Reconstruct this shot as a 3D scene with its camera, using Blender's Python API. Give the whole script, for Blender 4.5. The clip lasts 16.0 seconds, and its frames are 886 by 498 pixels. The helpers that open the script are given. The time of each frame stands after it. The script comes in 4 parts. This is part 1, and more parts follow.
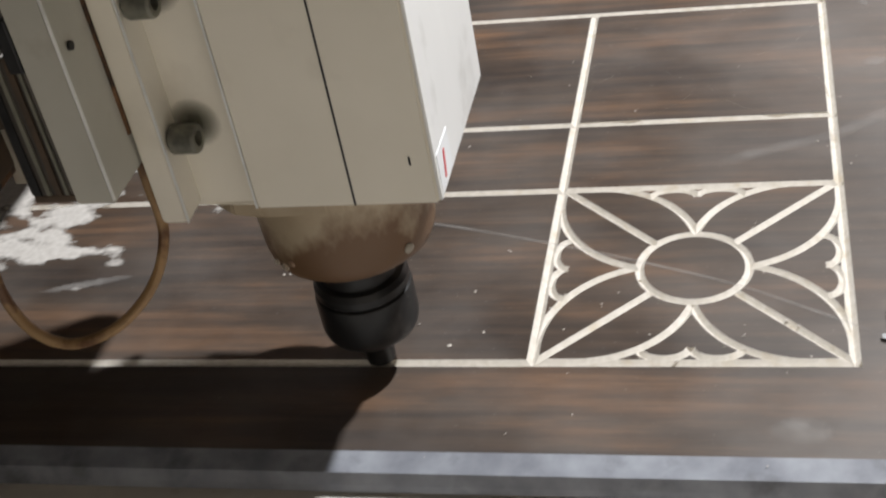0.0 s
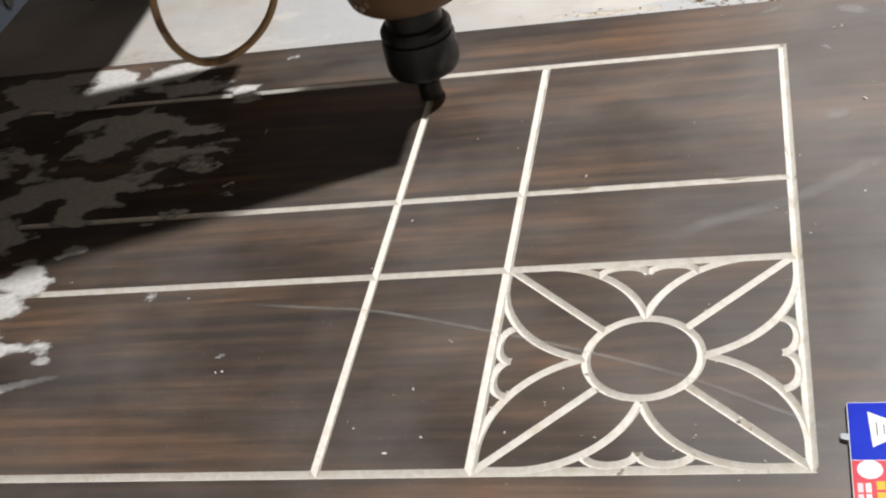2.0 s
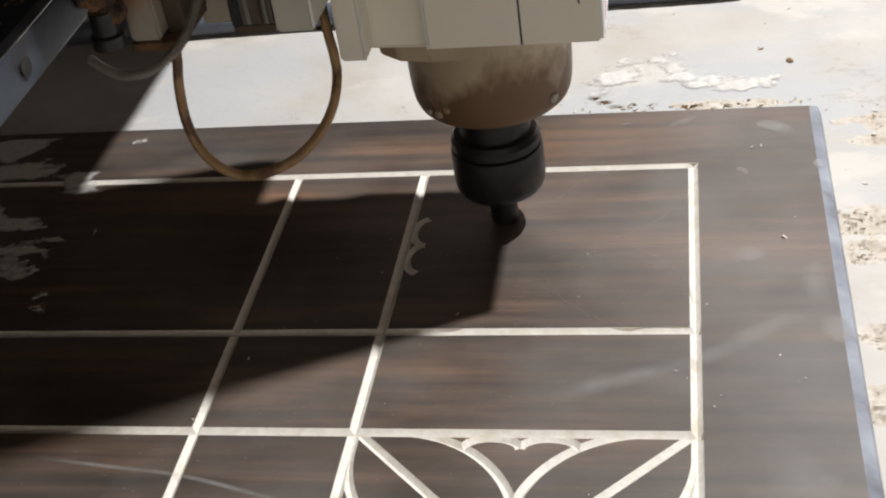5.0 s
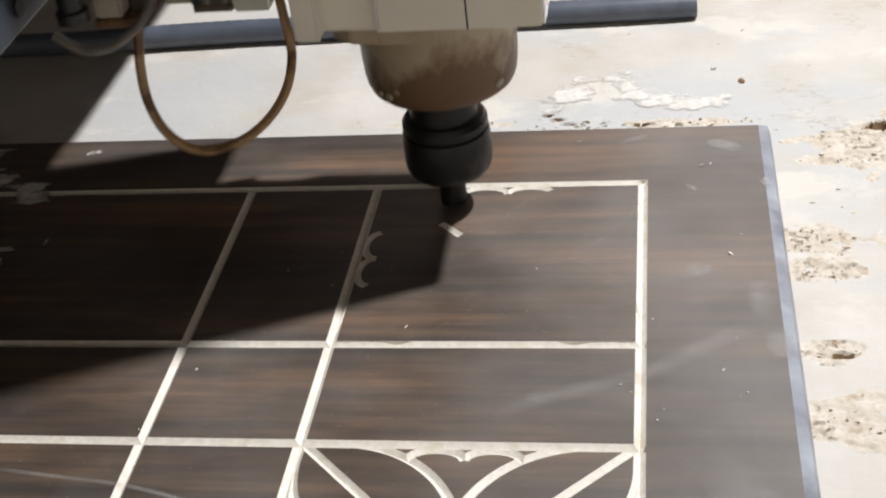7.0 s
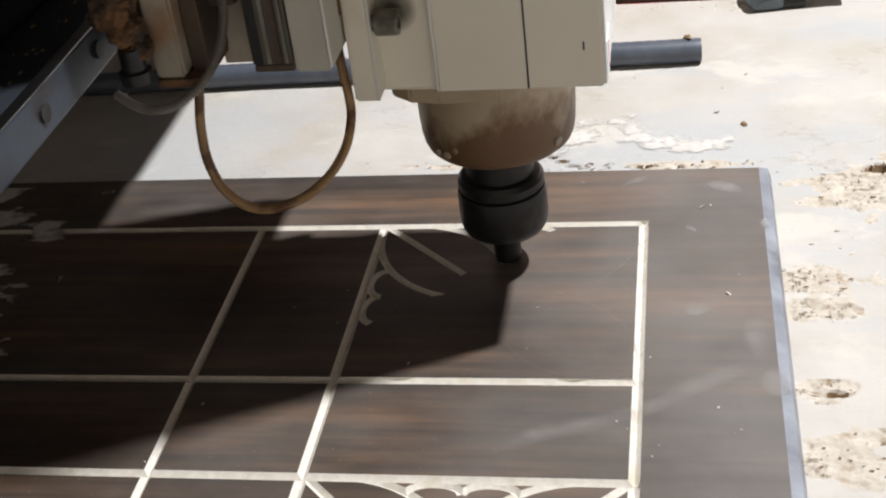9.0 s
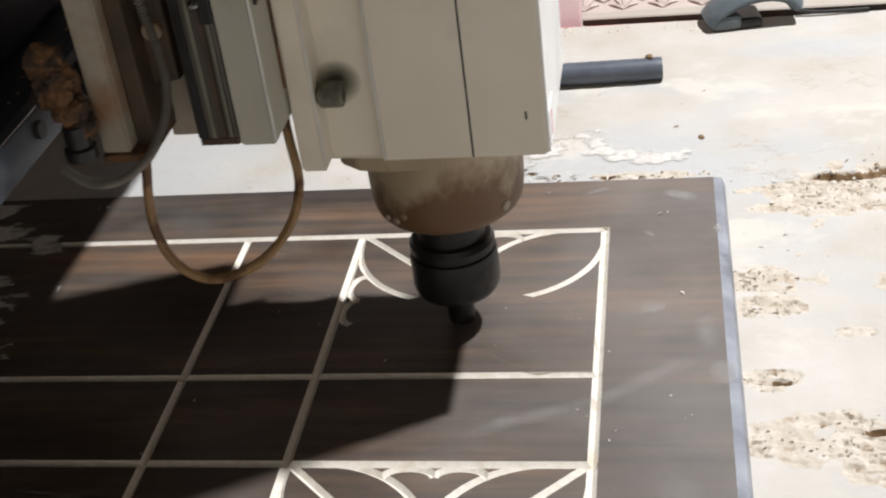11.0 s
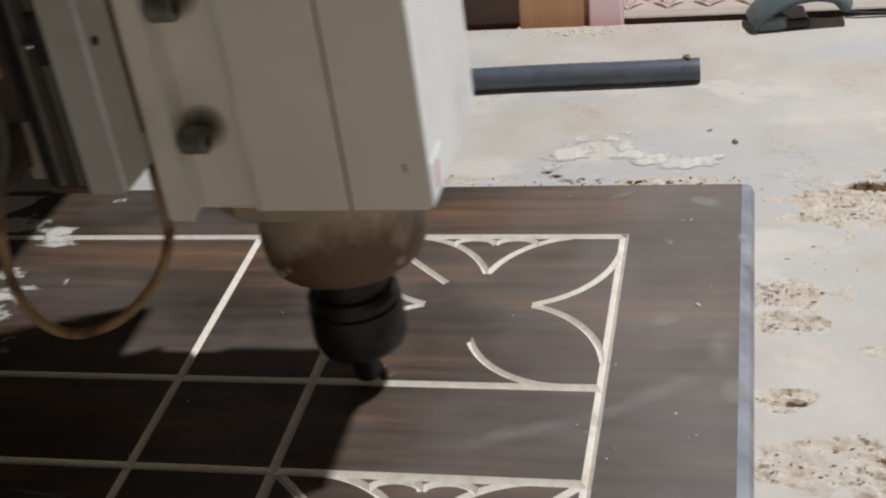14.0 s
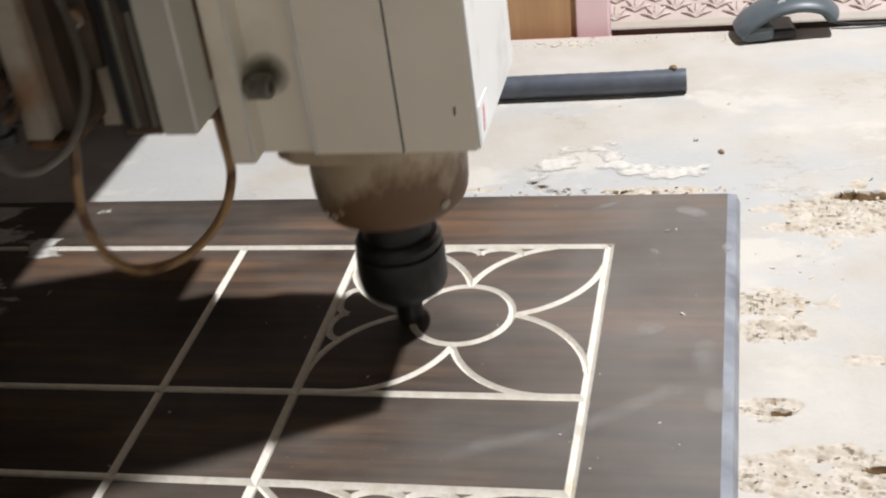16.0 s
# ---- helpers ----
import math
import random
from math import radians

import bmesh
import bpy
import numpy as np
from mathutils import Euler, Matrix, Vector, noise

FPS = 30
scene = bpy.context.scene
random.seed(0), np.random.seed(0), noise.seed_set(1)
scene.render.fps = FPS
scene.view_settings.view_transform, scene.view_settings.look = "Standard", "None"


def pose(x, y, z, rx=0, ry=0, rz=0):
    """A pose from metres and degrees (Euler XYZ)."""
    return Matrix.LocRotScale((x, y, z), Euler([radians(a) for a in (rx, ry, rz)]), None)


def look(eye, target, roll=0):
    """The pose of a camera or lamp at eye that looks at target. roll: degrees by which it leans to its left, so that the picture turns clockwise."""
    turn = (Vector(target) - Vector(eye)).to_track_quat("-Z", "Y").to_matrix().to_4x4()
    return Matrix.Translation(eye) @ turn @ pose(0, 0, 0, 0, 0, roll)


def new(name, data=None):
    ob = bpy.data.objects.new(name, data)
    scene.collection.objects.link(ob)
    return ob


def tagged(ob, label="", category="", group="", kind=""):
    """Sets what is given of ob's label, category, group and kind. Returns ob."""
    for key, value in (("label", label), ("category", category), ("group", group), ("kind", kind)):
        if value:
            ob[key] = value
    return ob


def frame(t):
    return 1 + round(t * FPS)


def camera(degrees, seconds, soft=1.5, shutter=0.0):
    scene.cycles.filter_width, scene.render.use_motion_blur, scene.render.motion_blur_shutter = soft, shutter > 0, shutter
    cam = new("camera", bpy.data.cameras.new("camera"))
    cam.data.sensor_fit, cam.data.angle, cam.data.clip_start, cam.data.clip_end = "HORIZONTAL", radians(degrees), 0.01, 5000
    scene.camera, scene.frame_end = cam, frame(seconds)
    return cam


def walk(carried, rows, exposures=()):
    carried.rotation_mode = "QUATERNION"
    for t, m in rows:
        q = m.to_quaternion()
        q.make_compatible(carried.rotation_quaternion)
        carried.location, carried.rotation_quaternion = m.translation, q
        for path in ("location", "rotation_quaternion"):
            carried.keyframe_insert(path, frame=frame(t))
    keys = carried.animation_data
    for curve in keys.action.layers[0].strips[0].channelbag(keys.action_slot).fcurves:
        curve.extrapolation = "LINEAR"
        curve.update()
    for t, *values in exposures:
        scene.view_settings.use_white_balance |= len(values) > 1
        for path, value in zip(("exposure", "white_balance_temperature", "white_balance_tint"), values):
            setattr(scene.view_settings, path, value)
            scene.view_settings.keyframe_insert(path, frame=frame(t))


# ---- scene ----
cam = camera(37.2, 16.0, soft=2.1, shutter=0.5)
PATH = [
    (0, (0.112, -0.464, 0.425), (-0.367, 1.079, -0.754), -11.6),
    (0.5, (0.129, -0.424, 0.424), (-0.342, 1.12, -0.758), -12.3),
    (1, (0.147, -0.39, 0.428), (-0.336, 1.139, -0.767), -13.0),
    (1.5, (0.143, -0.393, 0.438), (-0.35, 1.128, -0.763), -14.1),
    (2, (0.142, -0.394, 0.436), (-0.354, 1.134, -0.754), -14.2),
    (2.5, (0.14, -0.396, 0.437), (-0.355, 1.137, -0.748), -14.2),
    (3, (0.169, -0.411, 0.438), (-0.327, 1.132, -0.734), -14.3),
    (3.5, (0.147, -0.403, 0.44), (-0.271, 1.171, -0.721), -12.4),
    (4, (0.144, -0.278, 0.408), (-0.251, 1.303, -0.752), -10.5),
    (6.5, (0.164, -0.262, 0.399), (-0.183, 1.333, -0.757), -7.5),
    (7, (0.161, -0.269, 0.399), (-0.17, 1.339, -0.744), -7.3),
    (7.5, (0.158, -0.26, 0.397), (-0.18, 1.352, -0.737), -7.4),
    (8, (0.154, -0.268, 0.409), (-0.197, 1.342, -0.724), -7.7),
    (8.5, (0.167, -0.276, 0.405), (-0.198, 1.346, -0.707), -7.6),
    (10.8, (0.183, -0.308, 0.412), (-0.168, 1.353, -0.646), -7.8),
    (11, (0.191, -0.326, 0.423), (-0.156, 1.334, -0.636), -7.8),
    (11.5, (0.193, -0.304, 0.411), (-0.164, 1.359, -0.641), -8.6),
    (12, (0.225, -0.349, 0.431), (-0.153, 1.309, -0.621), -8.5),
    (12.5, (0.24, -0.295, 0.408), (-0.206, 1.357, -0.627), -8.6),
    (13, (0.226, -0.292, 0.406), (-0.239, 1.355, -0.63), -9.0),
    (13.5, (0.22, -0.293, 0.407), (-0.244, 1.343, -0.644), -9.0),
    (14, (0.224, -0.297, 0.409), (-0.238, 1.341, -0.642), -8.4),
    (14.5, (0.232, -0.295, 0.407), (-0.229, 1.347, -0.638), -8.2),
    (15, (0.225, -0.301, 0.409), (-0.233, 1.345, -0.631), -8.0),
    (15.5, (0.242, -0.299, 0.406), (-0.221, 1.35, -0.627), -8.3),
    (16, (0.229, -0.295, 0.404), (-0.225, 1.357, -0.628), -8.3),
]
walk(cam, [(t, look(eye, target, roll)) for t, eye, target, roll in PATH],
     exposures=[(0, -0.04), (11.9, 0.05), (12.2, -0.02), (12.6, -0.15), (12.9, -0.04), (13.6, -0.06), (13.9, -0.58), (14.2, -0.5), (14.5, -0.06), (15.3, -0.04), (15.6, -0.1), (15.8, -0.06), (16, -0.04)])


# ---- light: one workshop lamp above and beyond the board, a dim room with a bounce wall round it ----
world = bpy.data.worlds.new("room_air")
world.use_nodes = True
world.node_tree.nodes["Background"].inputs[0].default_value = (0.9, 0.95, 1.0, 1)
world.node_tree.nodes["Background"].inputs[1].default_value = 0.04
scene.world = world
lamp_data = bpy.data.lights.new("workshop_lamp", "AREA")
lamp_data.shape, lamp_data.size = "DISK", 0.07
lamp_data.energy, lamp_data.color = 63, (0.968, 0.97, 0.982)
lamp = new("workshop_lamp", lamp_data)
lamp.matrix_world = look((0.88, 0.64, 1.80), (0.10, 0.28, 0))


# ---- materials ----
def shader(name, rough=0.6, metal=0.0):
    m = bpy.data.materials.new(name)
    m.use_nodes = True
    nt = m.node_tree
    b = nt.nodes["Principled BSDF"]
    b.inputs["Roughness"].default_value, b.inputs["Metallic"].default_value = rough, metal
    return m, nt, b


def tex(nt, scale, detail=4.0, stretch=(1, 1, 1), coords="Object", rough=0.55, shift=(0, 0, 0)):
    tc, mp, n = (nt.nodes.new(k) for k in ("ShaderNodeTexCoord", "ShaderNodeMapping", "ShaderNodeTexNoise"))
    mp.inputs["Scale"].default_value, mp.inputs["Location"].default_value = stretch, shift
    nt.links.new(tc.outputs[coords], mp.inputs[0])
    nt.links.new(mp.outputs[0], n.inputs["Vector"])
    n.inputs["Scale"].default_value, n.inputs["Detail"].default_value, n.inputs["Roughness"].default_value = scale, detail, rough
    return n.outputs["Fac"]


def ramp(nt, fac, *stops):
    r = nt.nodes.new("ShaderNodeValToRGB")
    while len(r.color_ramp.elements) < len(stops):
        r.color_ramp.elements.new(0.5)
    for e, (p, c) in zip(r.color_ramp.elements, stops):
        e.position = p
        e.color = (*c, 1) if len(c) == 3 else c
    nt.links.new(fac, r.inputs[0])
    return r.outputs[0]


def mix(nt, fac, a, b, kind="MIX"):
    n = nt.nodes.new("ShaderNodeMix")
    n.data_type, n.blend_type = "RGBA", kind
    for sock, v in ((n.inputs[0], fac), (n.inputs[6], a), (n.inputs[7], b)):
        if isinstance(v, bpy.types.NodeSocket):
            nt.links.new(v, sock)
        else:
            sock.default_value = v if isinstance(v, (int, float)) else (*v, 1)
    return n.outputs[2]


def bump(nt, b, height, strength, dist):
    n = nt.nodes.new("ShaderNodeBump")
    n.inputs["Strength"].default_value, n.inputs["Distance"].default_value = strength, dist
    nt.links.new(height, n.inputs["Height"])
    nt.links.new(n.outputs[0], b.inputs["Normal"])


def worn(name, c1, c2, scale=60, rough=0.6, metal=0.0, dirt=None, dirt_scale=14, dirt_at=(0.55, 0.75), relief=0.0004, stretch=(1, 1, 1)):
    """Two tones of one colour in a fine grain, with patches of dirt over them."""
    m, nt, b = shader(name, rough, metal)
    col = ramp(nt, tex(nt, scale, 5, stretch), (0.3, c1), (0.7, c2))
    if dirt:
        patch = ramp(nt, tex(nt, dirt_scale, 6, shift=(3.1, 1.7, 0.4)), (dirt_at[0], (0, 0, 0)), (dirt_at[1], (1, 1, 1)))
        col = mix(nt, patch, col, dirt)
    nt.links.new(col, b.inputs["Base Color"])
    if relief:
        bump(nt, b, tex(nt, scale * 3, 4), 0.4, relief)
    return m


def veneer_material():
    m, nt, b = shader("dark_walnut_laminate", 0.42)
    bands = ramp(nt, tex(nt, 12, 6, (0.34, 1.7, 1), rough=0.62), (0.37, (0.036, 0.024, 0.018)), (0.5, (0.066, 0.043, 0.029)), (0.66, (0.155, 0.083, 0.043)))
    grain = ramp(nt, tex(nt, 95, 7, (0.07, 2.2, 1), rough=0.7), (0.34, (0.68, 0.68, 0.68)), (0.64, (1.18, 1.15, 1.11)))
    col = mix(nt, 1.0, bands, grain, "MULTIPLY")
    tc, mp, wv = (nt.nodes.new(k) for k in ("ShaderNodeTexCoord", "ShaderNodeMapping", "ShaderNodeTexWave"))
    mp.inputs["Scale"].default_value, mp.inputs["Location"].default_value = (0.16, 1, 1), (0.05, 0.02, 0)
    wv.bands_direction = "Y"
    for k, v in (("Scale", 24), ("Distortion", 11), ("Detail", 3), ("Detail Scale", 0.7)):
        wv.inputs[k].default_value = v
    nt.links.new(tc.outputs["Object"], mp.inputs[0])
    nt.links.new(mp.outputs[0], wv.inputs["Vector"])
    rings = ramp(nt, wv.outputs["Fac"], (0.1, (0.72, 0.72, 0.72)), (0.8, (1.12, 1.1, 1.06)))
    col = mix(nt, 0.7, col, rings, "MULTIPLY")
    dust = ramp(nt, tex(nt, 11, 6, shift=(0.35, 0.2, 0)), (0.40, (0.06, 0.06, 0.06)), (0.72, (0.26, 0.26, 0.26)))
    # paler towards +x: dust film and the lamp's sheen, both mixed into the colour
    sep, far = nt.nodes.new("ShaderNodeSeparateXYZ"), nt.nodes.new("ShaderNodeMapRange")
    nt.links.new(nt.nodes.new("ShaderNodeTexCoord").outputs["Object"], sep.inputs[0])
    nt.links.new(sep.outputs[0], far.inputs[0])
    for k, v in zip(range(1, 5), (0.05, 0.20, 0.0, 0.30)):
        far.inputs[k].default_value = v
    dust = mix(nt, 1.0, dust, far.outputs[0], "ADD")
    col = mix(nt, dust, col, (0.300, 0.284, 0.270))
    fine = ramp(nt, tex(nt, 420, 2), (0.68, (0, 0, 0)), (0.78, (0.16, 0.16, 0.16)))
    col = mix(nt, fine, col, (0.5, 0.47, 0.43))
    nt.links.new(col, b.inputs["Base Color"])
    rough = ramp(nt, tex(nt, 16, 5), (0.3, (0.36, 0.36, 0.36)), (0.7, (0.58, 0.58, 0.58)))
    nt.links.new(rough, b.inputs["Roughness"])
    bump(nt, b, tex(nt, 120, 4, (0.06, 3, 1)), 0.25, 0.0003)
    return m


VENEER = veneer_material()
FIBRE = worn("raw_fibreboard_in_the_cut", (0.64, 0.60, 0.53), (0.78, 0.74, 0.68), 300, 0.9, dirt=(0.62, 0.55, 0.44), dirt_scale=90, relief=0.0006)
EDGE = worn("dusty_grey_edge_band", (0.16, 0.17, 0.20), (0.32, 0.34, 0.38), 40, 0.5, dirt=(0.06, 0.06, 0.07), dirt_scale=25)
POWDER = worn("pale_milling_dust", (0.56, 0.52, 0.46), (0.70, 0.66, 0.61), 400, 0.95)
PALE_FLAKE = worn("pale_wood_flake", (0.55, 0.49, 0.40), (0.68, 0.62, 0.54), 200, 0.9)
CHIP = worn("wood_crumb", (0.13, 0.075, 0.035), (0.30, 0.20, 0.11), 200, 0.9)
PAINT = worn("cream_painted_aluminium", (0.75, 0.71, 0.61), (0.81, 0.77, 0.67), 18, 0.42, dirt=(0.48, 0.44, 0.36), dirt_scale=11, dirt_at=(0.6, 0.9), relief=0)
WHITE = worn("smeared_white_paint", (0.78, 0.79, 0.78), (0.84, 0.85, 0.84), 20, 0.35, dirt=(0.58, 0.58, 0.56), dirt_scale=26, dirt_at=(0.55, 0.75), stretch=(1, 1, 0.3))
def nose_material():
    """Caked dust above, brown oil creeping up from the lower rim in runs."""
    m, nt, b = shader("dust_caked_steel", 0.45, 0.1)
    col = ramp(nt, tex(nt, 20, 5), (0.3, (0.33, 0.26, 0.17)), (0.7, (0.47, 0.39, 0.28)))
    sep, h = nt.nodes.new("ShaderNodeSeparateXYZ"), nt.nodes.new("ShaderNodeMapRange")
    nt.links.new(nt.nodes.new("ShaderNodeTexCoord").outputs["Object"], sep.inputs[0])
    nt.links.new(sep.outputs[2], h.inputs[0])
    for k, v in zip(range(1, 5), (0.080, 0.122, 0.34, -0.12)):
        h.inputs[k].default_value = v
    oil = mix(nt, 1.0, tex(nt, 30, 5, (1, 1, 0.7), shift=(0.4, 2.2, 1.3)), h.outputs[0], "ADD")
    col = mix(nt, ramp(nt, oil, (0.55, (0, 0, 0)), (0.70, (0.9, 0.9, 0.9))), col, (0.125, 0.060, 0.024))
    pale = ramp(nt, tex(nt, 60, 4, shift=(5, 1, 2)), (0.68, (0, 0, 0)), (0.74, (0.5, 0.5, 0.5)))
    col = mix(nt, pale, col, (0.55, 0.48, 0.38))
    nt.links.new(col, b.inputs["Base Color"])
    bump(nt, b, tex(nt, 90, 5), 0.4, 0.0006)
    return m


NOSE = nose_material()
BLACK = worn("black_oxide_steel", (0.012, 0.012, 0.013), (0.03, 0.03, 0.03), 70, 0.38, 0.3, dirt=(0.10, 0.09, 0.08), dirt_scale=40, dirt_at=(0.6, 0.95))
STEEL = worn("oily_dark_steel", (0.05, 0.045, 0.04), (0.16, 0.14, 0.12), 30, 0.35, 0.7, dirt=(0.12, 0.06, 0.03), dirt_scale=30, stretch=(1, 1, 0.2))
RUST = worn("orange_rust_and_grease", (0.080, 0.040, 0.018), (0.20, 0.10, 0.043), 110, 0.85, dirt=(0.04, 0.026, 0.018), dirt_scale=90, dirt_at=(0.48, 0.6), relief=0.002)
DARK_RUST = worn("dark_greasy_rust", (0.048, 0.034, 0.023), (0.098, 0.062, 0.036), 50, 0.6, dirt=(0.03, 0.025, 0.02), dirt_scale=40, relief=0.001)
PALE = worn("grimy_pale_plate", (0.30, 0.27, 0.22), (0.42, 0.38, 0.31), 24, 0.5, dirt=(0.26, 0.14, 0.07), dirt_scale=30, dirt_at=(0.5, 0.72))
HOSE = worn("stained_amber_hose", (0.30, 0.18, 0.08), (0.42, 0.27, 0.13), 60, 0.45, dirt=(0.13, 0.062, 0.027), dirt_scale=55, dirt_at=(0.46, 0.58))
COIL = worn("grey_coil_hose", (0.16, 0.15, 0.13), (0.27, 0.25, 0.22), 80, 0.4)
BEAM = worn("blue_black_gantry_paint", (0.010, 0.012, 0.016), (0.022, 0.026, 0.033), 20, 0.45, dirt=(0.05, 0.05, 0.055), dirt_scale=60, dirt_at=(0.62, 0.85))
RAIL = worn("blue_grey_rail_plate", (0.035, 0.042, 0.055), (0.07, 0.085, 0.11), 30, 0.35, 0.5, dirt=(0.06, 0.05, 0.05), dirt_scale=40)
PIPE = worn("black_plastic_pipe", (0.065, 0.076, 0.10), (0.11, 0.125, 0.155), 50, 0.4, dirt=(0.14, 0.14, 0.15), dirt_scale=60, dirt_at=(0.55, 0.9))
MOUSE = worn("grey_blue_plastic", (0.085, 0.105, 0.12), (0.11, 0.135, 0.15), 40, 0.4, dirt=(0.3, 0.28, 0.25), dirt_scale=30, dirt_at=(0.58, 0.85))
MOUSE_TOP = worn("silver_plastic", (0.42, 0.44, 0.45), (0.5, 0.52, 0.53), 40, 0.4)
BLUE = worn("blue_print", (0.008, 0.02, 0.42), (0.012, 0.04, 0.55), 60, 0.3, relief=0)
RED = worn("red_print", (0.62, 0.06, 0.08), (0.72, 0.10, 0.12), 60, 0.3, relief=0)
CARD = worn("white_card", (0.78, 0.80, 0.82), (0.85, 0.87, 0.88), 60, 0.5, relief=0)
YELLOW = worn("yellow_print", (0.75, 0.42, 0.03), (0.8, 0.5, 0.05), 60, 0.4, relief=0)
CHROME = worn("bright_steel", (0.5, 0.5, 0.5), (0.65, 0.65, 0.65), 60, 0.2, 1.0, relief=0)
CARVED = worn("pinkish_carved_wood", (0.52, 0.42, 0.39), (0.62, 0.52, 0.48), 40, 0.6, dirt=(0.42, 0.32, 0.29), dirt_scale=20)
PINK = worn("pink_board", (0.78, 0.56, 0.58), (0.83, 0.62, 0.64), 30, 0.6)
RED_EDGE = worn("red_edge_paint", (0.5, 0.06, 0.07), (0.6, 0.09, 0.1), 30, 0.6)
# unseen room: pale warm south wall as reflector, the rest dark to limit fill
BOUNCE_WALL = worn("pale_bounce_wall", (0.80, 0.72, 0.61), (0.85, 0.77, 0.66), 6, 0.9, dirt=(0.74, 0.64, 0.53), dirt_scale=3)
DARK_CEILING = worn("dark_unseen_ceiling", (0.05, 0.045, 0.04), (0.08, 0.07, 0.06), 6, 0.9)
DIM_ROOM = worn("dim_unseen_room", (0.17, 0.14, 0.11), (0.23, 0.19, 0.15), 6, 0.9, dirt=(0.13, 0.11, 0.09), dirt_scale=3)


def bed_material():
    m, nt, b = shader("dusty_sacrificial_board", 0.9)
    col = ramp(nt, tex(nt, 14, 7), (0.3, (0.47, 0.425, 0.365)), (0.5, (0.52, 0.487, 0.445)), (0.7, (0.575, 0.545, 0.505)))
    grey = ramp(nt, tex(nt, 5, 5, (1, 2, 1), shift=(1.3, 0.4, 0)), (0.48, (0, 0, 0)), (0.6, (0.85, 0.85, 0.85)))
    col = mix(nt, grey, col, (0.475, 0.477, 0.475))
    brown = ramp(nt, tex(nt, 34, 8, (0.6, 1.3, 1), shift=(0.2, 2.4, 0), rough=0.7), (0.66, (0, 0, 0)), (0.76, (0.4, 0.4, 0.4)))
    col = mix(nt, brown, col, (0.40, 0.29, 0.19))
    veil = ramp(nt, tex(nt, 9, 6, (1, 1.6, 1), shift=(4.4, 0.9, 0), rough=0.6), (0.56, (0, 0, 0)), (0.62, (0.7, 0.7, 0.7)))
    col = mix(nt, veil, col, (0.62, 0.58, 0.52))
    crack = ramp(nt, tex(nt, 22, 7, (0.7, 1.5, 1), shift=(2.2, 5.1, 0), rough=0.65), (0.487, (0, 0, 0)), (0.5, (1, 1, 1)), (0.513, (0, 0, 0)))
    where = ramp(nt, tex(nt, 12, 3, shift=(7.7, 0.3, 0)), (0.56, (0, 0, 0)), (0.64, (1, 1, 1)))
    col = mix(nt, mix(nt, 0.35, (0, 0, 0), mix(nt, 1.0, crack, where, "MULTIPLY")), col, (0.24, 0.16, 0.09))
    nt.links.new(col, b.inputs["Base Color"])
    bump(nt, b, tex(nt, 70, 9, rough=0.75), 0.5, 0.0015)
    return m


BED = bed_material()
TORN = worn("torn_fibreboard", (0.48, 0.42, 0.345), (0.62, 0.565, 0.495), 120, 0.95, dirt=(0.36, 0.27, 0.18), dirt_scale=90, dirt_at=(0.56, 0.74), relief=0.0015)


# ---- mesh helpers ----
def part(name, bm, material, parent=None, label="", smooth=False):
    me = bpy.data.meshes.new(name)
    bmesh.ops.recalc_face_normals(bm, faces=bm.faces)
    bm.to_mesh(me)
    bm.free()
    for p in me.polygons:
        p.use_smooth = smooth
    if smooth:
        me.set_sharp_from_angle(angle=radians(32))
    for m in material if isinstance(material, (list, tuple)) else [material]:
        me.materials.append(m)
    ob = new(name, me)
    ob.parent = parent
    return tagged(ob, label)


def add_box(bm, x0, x1, y0, y1, z0, z1, bevel=0.0, turn=None, seg=2):
    r = bmesh.ops.create_cube(bm, size=1.0)
    c = Vector(((x0 + x1) / 2, (y0 + y1) / 2, (z0 + z1) / 2))
    for v in r["verts"]:
        v.co = Vector((v.co.x * (x1 - x0), v.co.y * (y1 - y0), v.co.z * (z1 - z0)))
        v.co = (turn @ v.co if turn else v.co) + c
    if bevel:
        es = list({e for v in r["verts"] for e in v.link_edges})
        bmesh.ops.bevel(bm, geom=es, offset=bevel, segments=seg, affect="EDGES", profile=0.6)
    return bm


def box(*a, **k):
    return add_box(bmesh.new(), *a, **k)


def lathe(profile, n=48, m=None):
    """A turned solid from rows of (radius, height) round the z axis."""
    bm = bmesh.new()
    rings = []
    for r, z in profile:
        rings.append([bm.verts.new((r * math.cos(2 * math.pi * i / n), r * math.sin(2 * math.pi * i / n), z)) for i in range(n)])
    for a, b in zip(rings, rings[1:]):
        for i in range(n):
            bm.faces.new((a[i], a[(i + 1) % n], b[(i + 1) % n], b[i]))
    bm.faces.new(rings[0][::-1])
    bm.faces.new(rings[-1])
    if m:
        bmesh.ops.transform(bm, matrix=m, verts=bm.verts)
    return bm


def extrude_outline(pts, z0, z1, bevel=0.0):
    bm = bmesh.new()
    lo = [bm.verts.new((x, y, z0)) for x, y in pts]
    hi = [bm.verts.new((x, y, z1)) for x, y in pts]
    bm.faces.new(lo[::-1])
    bm.faces.new(hi)
    n = len(pts)
    for i in range(n):
        bm.faces.new((lo[i], lo[(i + 1) % n], hi[(i + 1) % n], hi[i]))
    if bevel:
        bmesh.ops.bevel(bm, geom=list(bm.edges), offset=bevel, segments=2, affect="EDGES")
    return bm


